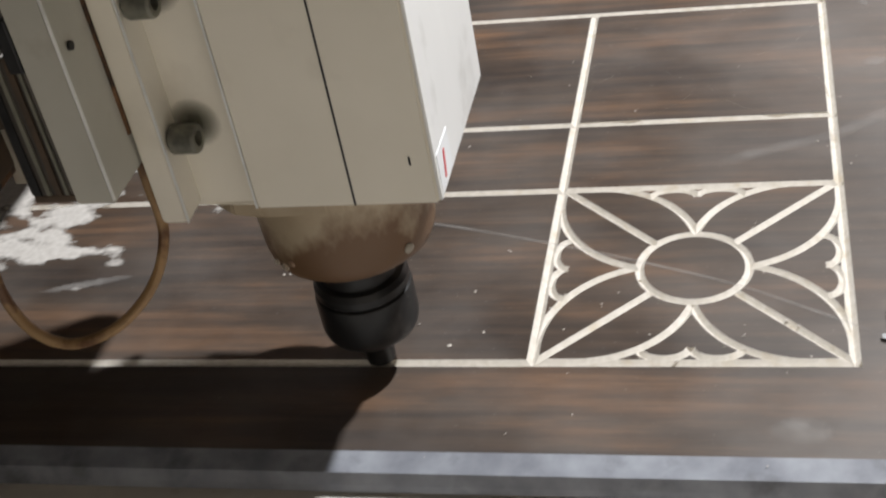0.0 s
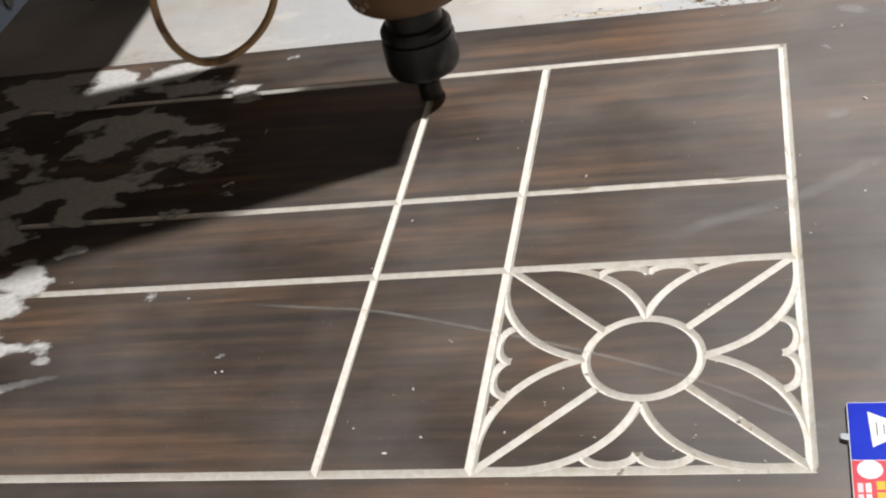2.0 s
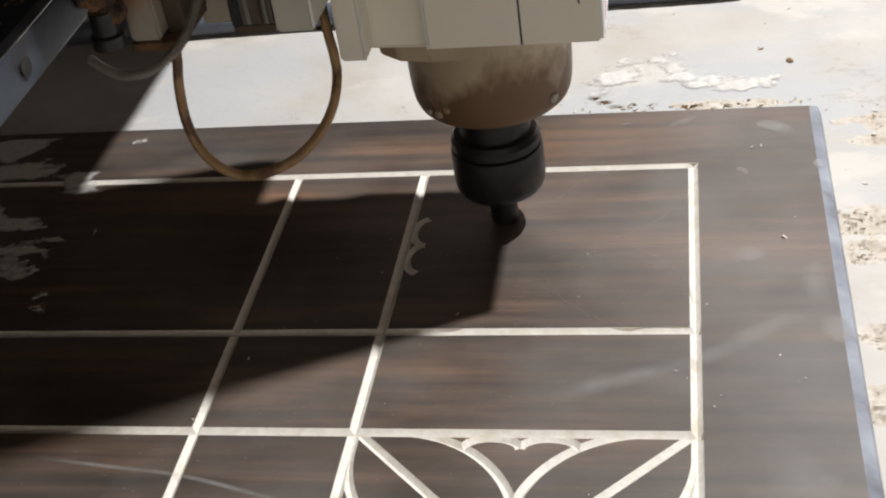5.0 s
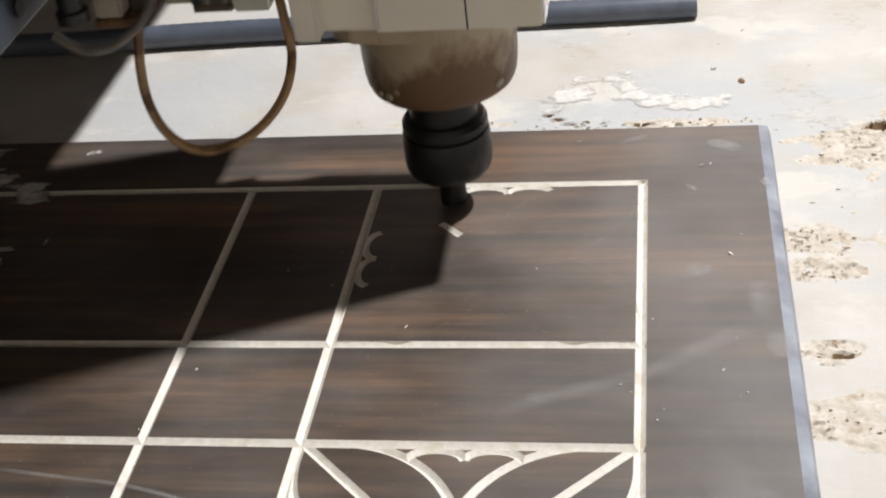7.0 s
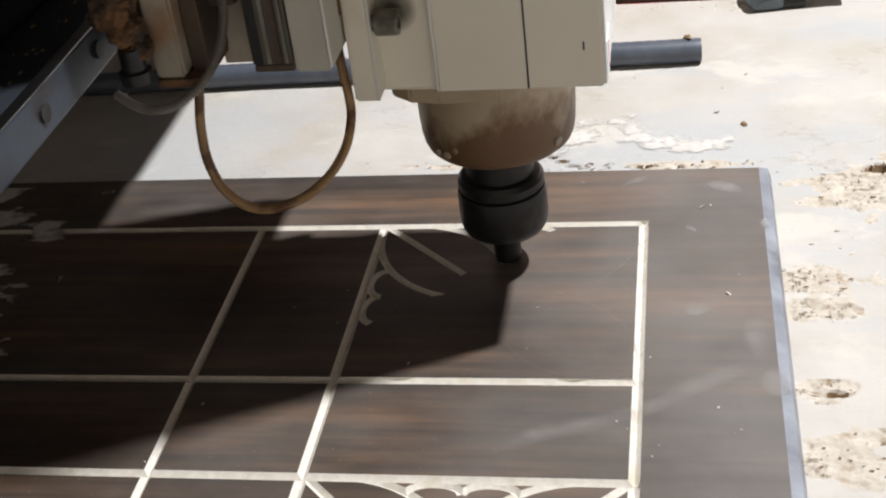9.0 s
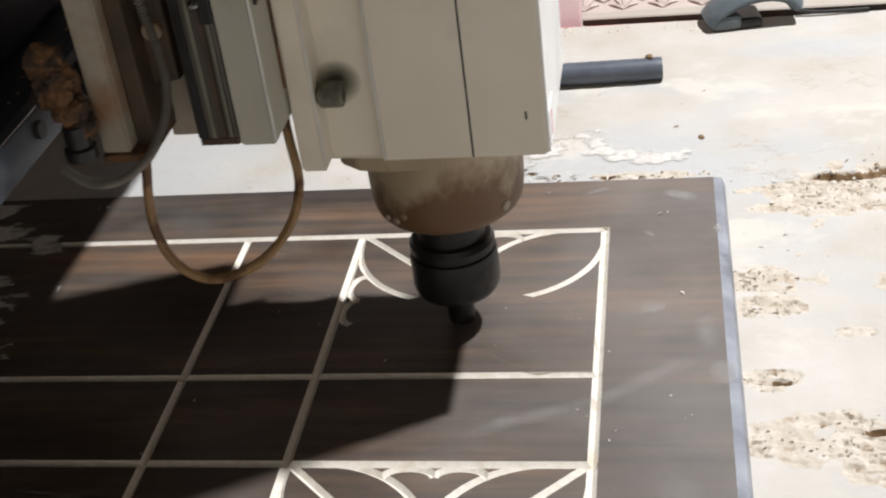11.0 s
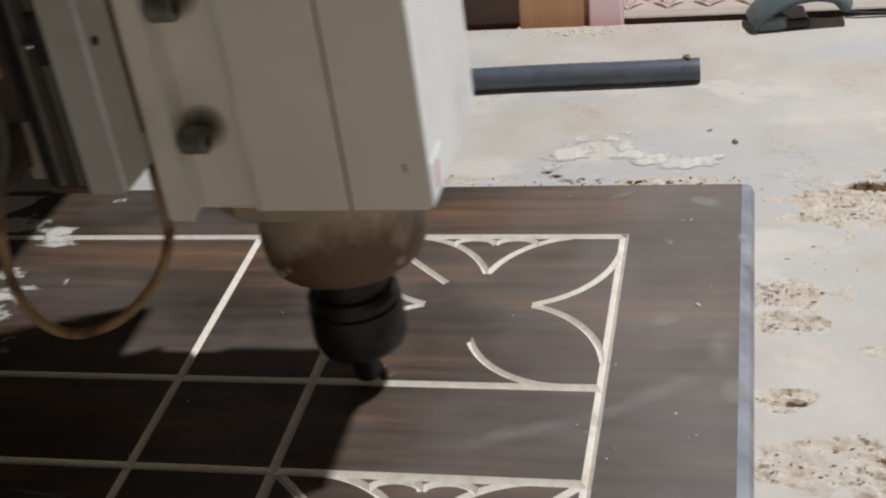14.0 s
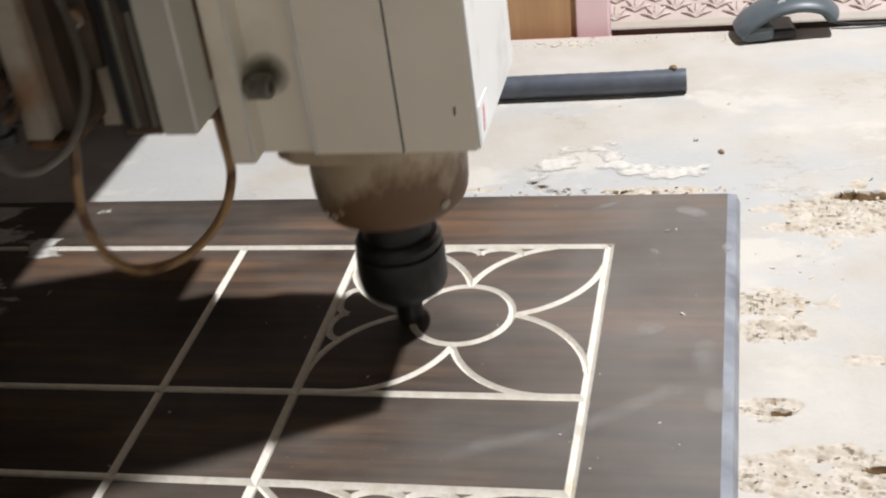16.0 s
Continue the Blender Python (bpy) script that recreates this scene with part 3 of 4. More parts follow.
def smears():
    """Dust wiped thin over the laminate: soft patches and streaks of (x, y, length, width, turn, strength)."""
    rows = [(-0.265, 0.066, 0.030, 0.0045, 14, 0.8), (-0.148, 0.084, 0.004, 0.0026, 30, 1.0), (0.196, 0.392, 0.013, 0.007, -25, 0.75), (0.176, 0.348, 0.006, 0.0035, -50, 0.5), (0.178, 0.272, 0.010, 0.007, 20, 0.55), (0.216, 0.352, 0.0035, 0.006, 0, 0.9),
            (0.115, 0.4005, 0.006, 0.0016, 8, 0.9), (0.145, 0.401, 0.012, 0.004, 30, 0.4), (0.214, 0.214, 0.009, 0.012, 0, 0.6), (0.207, 0.250, 0.008, 0.020, 0, 0.35), (0.125, -0.044, 0.015, 0.010, 0, 0.45), (0.193, 0.115, 0.016, 0.028, 20, 0.3), (0.190, 0.060, 0.012, 0.012, 0, 0.3)]
    lines = [([(-0.155, 0.127), (-0.11, 0.121), (-0.073, 0.116), (-0.04, 0.107), (-0.002, 0.095), (0.038, 0.081), (0.093, 0.059), (0.133, 0.037), (0.165, 0.018)], 0.0016, 0.62),
             ([(0.085, 0.165), (0.107, 0.176), (0.126, 0.182), (0.149, 0.191), (0.166, 0.202), (0.185, 0.216), (0.20, 0.224)], 0.0065, 0.50)]
    def cover(x, y):
        best = 0.0
        for cx, cy, a, b, turn, k in rows:
            c, q = math.cos(radians(turn)), math.sin(radians(turn))
            u, v = ((x - cx) * c + (y - cy) * q) / a, ((y - cy) * c - (x - cx) * q) / b
            if abs(u) < 1.6 and abs(v) < 1.6:
                best = max(best, k * (1 - u * u - v * v))
        return best + 0.25 * noise.noise((x * 90, y * 140, 4)) * min(1.0, best * 4) if best > 0 else -1.0

    dust_sheet("dust_smear", "thin pale dust smears wiped over the dark laminate", -0.30, 0.222, -0.06, 0.412, 0.0018, 0.0, cover, SMEAR)
    for pts, w, k in lines:
        bm = bmesh.new()
        lay = bm.verts.layers.float.new("cover")
        way, last = bent([(x, y, 0.0003) for x, y in pts], 12), None
        for i, q in enumerate(way):
            d = (way[min(i + 1, len(way) - 1)] - way[max(i - 1, 0)]).normalized()
            out = Vector((-d.y, d.x, 0))
            fade = min(1.0, i / 10, (len(way) - 1 - i) / 10) * (0.75 + 0.5 * noise.noise((q.x * 50, q.y * 50, 2)))
            row = []
            for u, f in ((-1, 0), (-0.45, 0.6), (0, 1), (0.45, 0.6), (1, 0)):
                v = bm.verts.new(q + out * u * w)
                v[lay] = k * f * fade
                row.append(v)
            if last:
                for n in range(4):
                    bm.faces.new((last[n], last[n + 1], row[n + 1], row[n]))
            last = row
        tagged(part("scratch", bm, SMEAR), "long pale scuff across the dark laminate", "scratch", kind="stuff")


def film_material():
    m, nt, b = shader("thin_dust_film", 0.8)
    b.inputs["Base Color"].default_value = (0.45, 0.43, 0.41, 1)
    at = nt.nodes.new("ShaderNodeAttribute")
    at.attribute_name = "cover"
    thick = ramp(nt, at.outputs["Fac"], (0.0, (0, 0, 0)), (0.8, (0.55, 0.55, 0.55)))
    streak = ramp(nt, tex(nt, 130, 5), (0.3, (0.45, 0.45, 0.45)), (0.7, (1, 1, 1)))
    nt.links.new(mix(nt, 1.0, thick, streak, "MULTIPLY"), b.inputs["Alpha"])
    return m


def loose_material():
    m, nt, b = shader("loose_pale_dust", 0.95)
    col = ramp(nt, tex(nt, 260, 5), (0.3, (0.56, 0.53, 0.49)), (0.7, (0.72, 0.69, 0.65)))
    nt.links.new(col, b.inputs["Base Color"])
    at = nt.nodes.new("ShaderNodeAttribute")
    at.attribute_name = "cover"
    grain = ramp(nt, tex(nt, 330, 4), (0.25, (0, 0, 0)), (0.75, (0.12, 0.12, 0.12)))
    both = mix(nt, 1.0, grain, at.outputs["Fac"], "ADD")
    a = ramp(nt, both, (0.02, (0, 0, 0)), (0.14, (0.5, 0.5, 0.5)), (0.32, (0.95, 0.95, 0.95)))
    nt.links.new(a, b.inputs["Alpha"])
    bump(nt, b, tex(nt, 240, 6), 0.3, 0.0002)
    return m


SMEAR = film_material()
LOOSE = loose_material()
build_bed()
powder()
smears()
scatter("wood_crumbs", "dark brown torn wood fibres on the pale bed", "wood chips",
        [(0.10, 0.4290, -0.0132, 0.07, 0.002, 60, 0.0006), (0.15, 0.4400, -0.0128, 0.04, 0.004, 60, 0.0007), (0.29, 0.415, -0.0130, 0.020, 0.012, 30, 0.0006), (0.33, 0.440, -0.0130, 0.022, 0.008, 24, 0.0008),
         (0.238, 0.315, -0.0130, 0.012, 0.006, 30, 0.0006), (0.238, 0.286, -0.0130, 0.010, 0.004, 24, 0.0006), (0.236, 0.2235, -0.0130, 0.010, 0.003, 14, 0.0006), (0.26, 0.178, -0.0130, 0.030, 0.008, 50, 0.0006),
         (0.27, 0.38, -0.0132, 0.12, 0.10, 16, 0.0004), (0.14, 0.54, -0.0132, 0.08, 0.04, 10, 0.0005), (0.03, 0.446, -0.0130, 0.03, 0.003, 20, 0.0006)], CHIP, 3, 1.8)
scatter("brown_crumbs", "two brown crumbs of wood on the pale bed", "wood chips", [(0.210, 0.491, -0.0132, 0.0015, 0.0015, 4, 0.0019), (0.195, 0.509, -0.0132, 0.0015, 0.0015, 4, 0.0017)], CHIP, 8)
scatter("pale_sawdust", "pale sawdust flakes strewn over the bed", "sawdust",
        [(0.315, 0.415, -0.0140, 0.03, 0.012, 60, 0.0017), (0.255, 0.352, -0.0140, 0.011, 0.014, 30, 0.0014), (0.12, 0.436, -0.0140, 0.06, 0.005, 80, 0.0015),
         (0.10, 0.685, -0.0138, 0.1, 0.004, 160, 0.0013), (0.222, 0.678, -0.0138, 0.008, 0.003, 90, 0.0015), (0.085, 0.682, -0.0138, 0.012, 0.003, 110, 0.0017)], PALE_FLAKE, 4)
scatter("dust_speck", "small pale specks of dust on the dark laminate", "dust",
        [(0.05, 0.15, 0, 0.12, 0.12, 60, 0.0006), (0.185, 0.37, 0, 0.002, 0.002, 2, 0.0016), (0.195, 0.285, 0, 0.001, 0.001, 2, 0.0018), (-0.145, 0.07, 0, 0.002, 0.002, 2, 0.0022), (0.02, 0.03, 0, 0.05, 0.02, 16, 0.001)], POWDER, 6)


def build_pipe():
    n = 150
    path = [Vector((-0.42 + 0.605 * i / n, 0.560 + 0.029 * i / n + 0.001 * math.sin(i * 0.12), -0.0044)) for i in range(n + 1)]
    p = part("plastic_pipe", tube(path, 0.0084, 20, ribs=0.0003), PIPE, smooth=True)
    tagged(p, "black ribbed plastic pipe lying on the dusty bed", "pipe")
    lump = part("clay_lump", crumb_mesh(0.0038, 9), CHIP, None)
    lump.location = (0.176, 0.589, 0.0050)
    tagged(lump, "small brown crumb on the end of the pipe", "wood chip")


def build_mouse():
    m = new("computer_mouse")
    tagged(m, "grey and silver computer mouse lying on the sawdust", "computer mouse")
    m.matrix_world = pose(0.256, 0.688, -0.0135, 0, 0, 8) @ Matrix.Diagonal((0.84, 0.84, 0.84, 1))
    shell = tube(bent([(-0.041, 0, 0.006), (-0.032, 0, 0.016), (-0.012, 0, 0.0265), (0.012, 0, 0.0300), (0.032, 0, 0.0255), (0.042, 0, 0.0155)], 7), 0.021, 22, flat=0.36)
    part("shell", shell, MOUSE, m, smooth=True)
    part("base", box(-0.040, 0.008, -0.018, 0.018, 0.0, 0.010, bevel=0.004), BLACK, m)
    part("front", box(-0.042, -0.012, -0.0205, 0.0205, 0.001, 0.016, bevel=0.006), MOUSE, m)
    part("button_panel", box(-0.030, 0.000, -0.012, 0.012, 0.0265, 0.0310, bevel=0.002, turn=Euler((0, -0.42, 0)).to_matrix()), MOUSE_TOP, m, "silver button panel")
    part("scroll_wheel", lathe([(0.004, -0.003), (0.008, -0.003), (0.008, 0.003), (0.004, 0.003)], 20, Matrix.Translation((-0.004, 0, 0.033)) @ Euler((radians(90), 0, 0)).to_matrix().to_4x4()), BLACK, m)
    part("cable", tube(bent([(0.044, 0, 0.006), (0.06, -0.004, 0.004), (0.085, -0.006, 0.003), (0.11, -0.008, 0.003)], 6), 0.0018, 8), BLACK, m, smooth=True)


def build_packet():
    b = new("printed_packet")
    tagged(b, "blue and red printed card packet on the dark panel", "packet")
    b.matrix_world = pose(0.1662, 0.0365, 0, 0, 0, -1) @ Matrix.Diagonal((1, 1, 0.22, 1))
    part("card", box(0, 0.036, -0.072, 0, 0.0005, 0.010, bevel=0.0008), CARD, b)
    part("blue_face", box(0.0004, 0.0355, -0.034, -0.0005, 0.0096, 0.0104), BLUE, b)
    part("red_face", box(0.0004, 0.0355, -0.0715, -0.0344, 0.0096, 0.0104), RED, b)
    tri = extrude_outline([(0.0085, -0.006), (0.0275, -0.0165), (0.0095, -0.027)], 0.0104, 0.0107)
    part("white_triangle", tri, CARD, b)
    for i, (y, w) in enumerate(((-0.0125, 0.008), (-0.0165, 0.006), (-0.0205, 0.004))):
        part("print_bar", box(0.0115 + i * 0.003, 0.0121 + i * 0.003, -0.0165 - w / 2, -0.0165 + w / 2, 0.0107, 0.0109), COIL, b)
    part("white_badge", lathe([(0.0052, 0.0104), (0.0052, 0.0107)], 24, Matrix.Translation((0.0075, -0.0395, 0))), CARD, b)
    for i in range(2):
        for k in range(3):
            part("print_bar", box(0.002 + i * 0.0032, 0.0042 + i * 0.0032, -0.052 - k * 0.006, -0.047 - k * 0.006, 0.0104, 0.0107), PINK if i == 0 else CARD, b)
    for k in range(3):
        part("print_bar", box(0.0095, 0.0130, -0.0505 - k * 0.006, -0.0460 - k * 0.006, 0.0104, 0.0107), YELLOW, b)
    part("silver_streak", extrude_outline([(0.018, -0.0445), (0.024, -0.0405), (0.0350, -0.0365), (0.027, -0.0425), (0.020, -0.0460)], 0.0104, 0.0107), MOUSE_TOP, b)
    part("white_sleeve", box(0.0358, 0.050, -0.034, 0.0, 0.0008, 0.0102, bevel=0.0035), CARD, b)
    part("foil_lump", crumb_mesh(0.0026, 4), MOUSE_TOP, b).location = (-0.0012, -0.020, 0.0085)
    s = new("router_cutter")
    tagged(s, "small bright steel cutter lying beside the packet", "cutter")
    s.matrix_world = pose(0.2085, 0.0425, 0.0036, 0, 90, 28)
    part("shank", lathe([(0.0022, 0.0), (0.0022, 0.010), (0.0034, 0.011), (0.0034, 0.013)], 16), CHROME, s, smooth=True)
    part("tip", lathe([(0.0034, -0.006), (0.0036, -0.001), (0.0022, 0.0)], 16), BLACK, s)


def build_far_end():
    door = new("carved_door")
    tagged(door, "pinkish carved wooden door leaning back behind the bed", "carved door")
    door.matrix_world = pose(0, 0.748, -0.0325, -52)
    part("backing", box(-0.5, 1.1, 0.008, 0.035, 0, 0.9, bevel=0.002), CARVED, door)
    part("moulding", box(-0.5, 1.1, -0.004, 0.0078, 0.0, 0.009, bevel=0.002), CARD_DULL, door)
    # added bench under the door; its dark front paints the shaded gap
    stand = part("shade_gap_bench", box(-0.5, 1.1, 0.752, 1.45, -0.85, -0.0345, bevel=0.002), GAP_SHADE)
    tagged(stand, "dark wooden bench carrying the carved door", "bench")
    leaf = None
    for i in range(34):
        for j in range(5):
            bm = None
            if leaf is None:
                bm = bmesh.new()
                for k in range(5):
                    a = radians(-60 + 30 * k)
                    path = bent([(0, 0.0172, 0), (0.006 * math.sin(a), 0.0160, 0.006 * math.cos(a)), (0.013 * math.sin(a * 1.2), 0.0172, 0.013 * math.cos(a * 1.1))], 4)
                    t = tube(path, 0.0014, 6)
                    me = bpy.data.meshes.new("petal")
                    t.to_mesh(me)
                    t.free()
                    bm.from_mesh(me)
                leaf = part("carved_leaf", bm, CARVED, door, smooth=True)
                ob = leaf
            else:
                ob = new("carved_leaf", leaf.data)
                ob.parent = door
            ob.location = (0.05 + 0.017 * i, -0.009, 0.016 + 0.017 * j + (0.008 if i % 2 else 0))
    p = part("pink_board", box(-0.0135, 0.0135, 0.0, 0.016, -0.85, 0.30, bevel=0.0015), PINK)
    p.matrix_world = pose(0.1055, 0.7045, -0.015, -16)
    tagged(p, "pink painted board standing behind the bed", "board")
    q = part("timber_post", box(-0.03, 0.03, 0.0, 0.02, -0.85, 0.30, bevel=0.002), TAN)
    q.matrix_world = pose(0.0635, 0.7085, -0.015, -16)
    tagged(q, "brown timber post standing behind the bed", "post")
    # room added out of view; its south wall throws light on the spindle's front
    for name, a in (("floor", (-3, 3, -3, 3, -0.90, -0.85)), ("wall_north", (-3, 3, 2.4, 2.5, -0.85, 2.3)), ("wall_south", (-3, 3, -1.5, -1.4, -0.85, 2.3)),
                    ("wall_east", (2.9, 3.0, -2.4, 2.4, -0.85, 2.3)), ("wall_west", (-3.0, -2.9, -2.4, 2.4, -0.85, 2.3)), ("ceiling", (-3, 3, -2.5, 2.5, 2.3, 2.4))):
        tagged(part(name, box(*a), BOUNCE_WALL if name == "wall_south" else DARK_CEILING if name == "ceiling" else DIM_ROOM), "plain workshop " + name.split("_")[0] + " that closes the room", name.split("_")[0], kind="structure")


# dark brown for the shade in the gap below the moulding
GAP_SHADE = worn("gap_shade_brown", (0.06, 0.028, 0.016), (0.10, 0.05, 0.03), 20, 0.6, stretch=(0.3, 4, 4))
TAN = worn("tan_timber", (0.42, 0.24, 0.12), (0.52, 0.31, 0.16), 30, 0.6, stretch=(4, 4, 0.3))
CARD_DULL = worn("dull_cream_paint", (0.46, 0.40, 0.34), (0.54, 0.48, 0.42), 30, 0.6)
build_pipe()
build_mouse()
build_packet()
build_far_end()


# ---- the machine: its own space has the tool's point at the origin ----
def build_spindle():
    s = new("router_spindle")
    tagged(s, "cream square router spindle with black collet nut, cutting the panel", "router spindle")
    side = 0.050
    out = [(-0.0170, -side), (0.0605, -side), (0.0605, side), (-0.0170, side), (-0.0170, side - 0.004), (-0.051, side - 0.004), (-0.051, -side + 0.004), (-0.0170, -side + 0.004)]
    body = part("motor_housing", extrude_outline(out, 0.129, 0.48, 0.0008), PAINT, s)
    part("mounting_flange", extrude_outline([(-0.0552, -0.0612), (-0.0430, -0.0612), (-0.0430, -side + 0.006), (-0.0512, -side + 0.006), (-0.0512, side), (-0.0552, side)], 0.1305, 0.48, 0.0012), PAINT, body)
    part("seam", box(0.0250, 0.0259, -side - 0.0002, -side + 0.002, 0.1295, 0.48), BLACK, body, "thin dark seam")
    part("side_panel", box(0.0605, 0.0620, -side + 0.001, side - 0.001, 0.130, 0.48, bevel=0.0005), WHITE, body, "smeared white side panel")
    part("label_plate", box(0.0620, 0.0623, -side + 0.003, -side + 0.024, 0.1315, 0.1500), CARD, body)
    part("label_mark", box(0.0623, 0.0625, -side + 0.011, -side + 0.0135, 0.1345, 0.1465, turn=Euler((radians(-14), 0, 0)).to_matrix()), RED, body, "slim red mark on the white label")
    # white strips stand in for light caught on the housing and flange edges
    part("worn_edge", box(-0.0176, -0.0168, -side - 0.0004, -side + 0.001, 0.1295, 0.48), WHITE, body, "bright worn edge of the paint")
    part("worn_edge", box(-0.0437, -0.0431, -0.0616, -0.0604, 0.1312, 0.48), WHITE, body)
    part("paint_nick", box(0.0515, 0.0523, -side - 0.0003, -side + 0.001, 0.148, 0.152), BLACK, body)
    for z in (0.163, 0.223, 0.30):
        turn = Matrix.Translation((-0.0430, -side - 0.0045, z + 0.0045)) @ Euler((0, radians(90), 0)).to_matrix().to_4x4()
        bolt = part("cap_screw", lathe([(0.0040, -0.001), (0.0040, 0.0012), (0.0058, 0.0014), (0.0062, 0.0020), (0.0062, 0.0112), (0.0056, 0.0122), (0.0032, 0.0122), (0.0032, 0.0080)], 24, turn), STEEL_GREY, body)
        part("grease_smudge", lathe([(0.0, 0.0), (0.0115, 0.0), (0.0115, 0.0003)], 24, Matrix.Translation((-0.0345, -side + 0.0037, z + 0.0068)) @ Euler((radians(90), 0, 0)).to_matrix().to_4x4()), SMUDGE, bolt, "dark grease smudge round the screw")
    part("nose_cone", lathe([(0.0, 0.0768), (0.0328, 0.0768), (0.0356, 0.0776), (0.0378, 0.0796), (0.0391, 0.0828), (0.0399, 0.0875), (0.0404, 0.0960), (0.0408, 0.1190), (0.0408, 0.1292)], 64, Matrix.Translation((0.0018, 0, 0))), NOSE, s, "dust-caked brown nose cone", True)
    flat = [(-0.0465, 0.022), (-0.0465, -0.024), (-0.0440, -0.0320), (-0.034, -0.0395), (-0.020, -0.0410)] + arc(0.0018, 0, 0.0414, -80, 80, 16) + [(-0.030, 0.040)]
    part("nose_collar", extrude_outline(flat, 0.1180, 0.1288, 0.0010), NOSE, s)
    for a, z, r in ((-35, 0.0862, 0.0026), (-116, 0.0890, 0.0018), (-124, 0.0850, 0.0020), (-133, 0.0850, 0.0014)):
        m = Matrix.Translation((0.0018 + 0.0400 * math.cos(radians(a)), 0.0400 * math.sin(radians(a)), z)) @ Euler((radians(98), 0, radians(a + 90))).to_matrix().to_4x4()
        part("nose_screw", lathe([(r, -0.002), (r, 0.0004), (r * 0.65, 0.0009)], 14, m), PALE, s)
    part("shaft", lathe([(0.0165, 0.047), (0.0165, 0.0768)], 32), BLACK, s, smooth=True)
    part("collet_seat", lathe([(0.0186, 0.0488), (0.0224, 0.0491), (0.0231, 0.0500), (0.0230, 0.0540), (0.0212, 0.0566), (0.0183, 0.0574), (0.0179, 0.0760)], 48), BLACK, s, smooth=True)
    nut = lathe([(0.010, 0.0222), (0.0198, 0.0224), (0.0218, 0.0236), (0.0230, 0.0258), (0.0237, 0.0288), (0.0239, 0.0318), (0.0238, 0.0462), (0.0232, 0.0480), (0.0222, 0.0486), (0.0190, 0.0486)], 64)
    part("collet_nut", nut, BLACK, s, "black collet nut with grey dust film", True)
    part("collet", lathe([(0.0065, 0.0160), (0.0100, 0.0165), (0.0100, 0.0226)], 32), STEEL, s)
    part("router_bit", lathe([(0.0004, -0.0027), (0.0024, -0.0003), (0.0070, 0.0012), (0.0074, 0.0030), (0.0074, 0.0140), (0.0050, 0.0165)], 32), BLACK, s, "short black V-groove bit", True)
    # slide and plates that carry it along the gantry
    plate = part("slide_plate", extrude_outline([(-0.0722, -0.088), (-0.0556, -0.088), (-0.0562, -0.057), (-0.0562, 0.09), (-0.0722, 0.09)], 0.160, 0.48, 0.0010), PAINT_GREY, s, "grey slide plate with worn edge")
    # highlight along the plate's corner, put in as a white strip
    part("worn_edge", box(-0.0561, -0.0553, -0.0884, -0.0872, 0.162, 0.48), WHITE, plate, "bright worn edge of the plate")
    part("rust_seam", box(-0.0562, -0.0551, -0.0618, -0.0570, 0.175, 0.48), RUST, plate, "rusty seam beside the flange")
    for z in (0.225, 0.29):
        part("plate_hole", lathe([(0.0018, 0), (0.0018, 0.0012)], 14, Matrix.Translation((-0.0555, -0.080, z)) @ Euler((0, radians(90), 0)).to_matrix().to_4x4()), BLACK, plate)
    rail = part("guide_rail", box(-0.0930, -0.0738, -0.084, 0.03, 0.162, 0.48, bevel=0.0015), STEEL, s, "oily dark steel guide rail")
    for k, (x, w) in enumerate(((-0.0895, 0.0016), (-0.0845, 0.0009), (-0.0800, 0.0012), (-0.0765, 0.0007))):
        part("rail_groove", box(x - w, x + w, -0.0850, -0.0835, 0.163, 0.48), (BLACK, STEEL_GREY, DARK_RUST, STEEL_GREY)[k], rail)
    part("rail_carriage", box(-0.0790, -0.0728, -0.0870, -0.060, 0.218, 0.240, bevel=0.001), BLACK, s)
    part("grease_nipple", lathe([(0.0015, 0), (0.0024, 0.001), (0.0024, 0.003), (0.0010, 0.005)], 14, Matrix.Translation((-0.0800, -0.0850, 0.2275)) @ Euler((radians(90), 0, 0)).to_matrix().to_4x4()), CHROME, s)
    part("rail_end", box(-0.0925, -0.0742, -0.0835, 0.02, 0.1585, 0.1620, bevel=0.0008), DARK_RUST, rail, "rusty end of the guide rail")
    part("back_plate", box(-0.1140, -0.0920, -0.062, -0.040, 0.1535, 0.48, bevel=0.001), PALE, s, "grimy pale back plate")
    part("bearing_block", box(-0.1185, -0.0985, -0.0755, -0.0622, 0.187, 0.250, bevel=0.003), DARK_RUST, s, "dark rusty brown bearing block")
    part("bearing_ring", lathe([(0.0046, 0), (0.0046, 0.003), (0.0040, 0.0036), (0.0024, 0.0036), (0.0024, 0.001)], 22, Matrix.Translation((-0.1050, -0.0755, 0.2130)) @ Euler((radians(90), 0, 0)).to_matrix().to_4x4()), PALE, s)
    part("cross_plate", extrude_outline([(-0.1325, -0.099), (-0.1190, -0.099), (-0.1190, 0.06), (-0.1325, 0.06)], 0.1645, 0.48, 0.0012), PALE, s, "pale carriage plate with rust runs")
    part("greasy_plate", box(-0.1187, -0.1105, -0.0905, 0.05, 0.1630, 0.48, bevel=0.001), DARK_RUST, s, "dark greasy plate behind the coil hose")
    part("rust_lip", box(-0.1330, -0.1110, -0.0995, -0.060, 0.1600, 0.1642, bevel=0.0012), RUST, s, "orange rusty foot of the carriage")
    lump = bmesh.new()
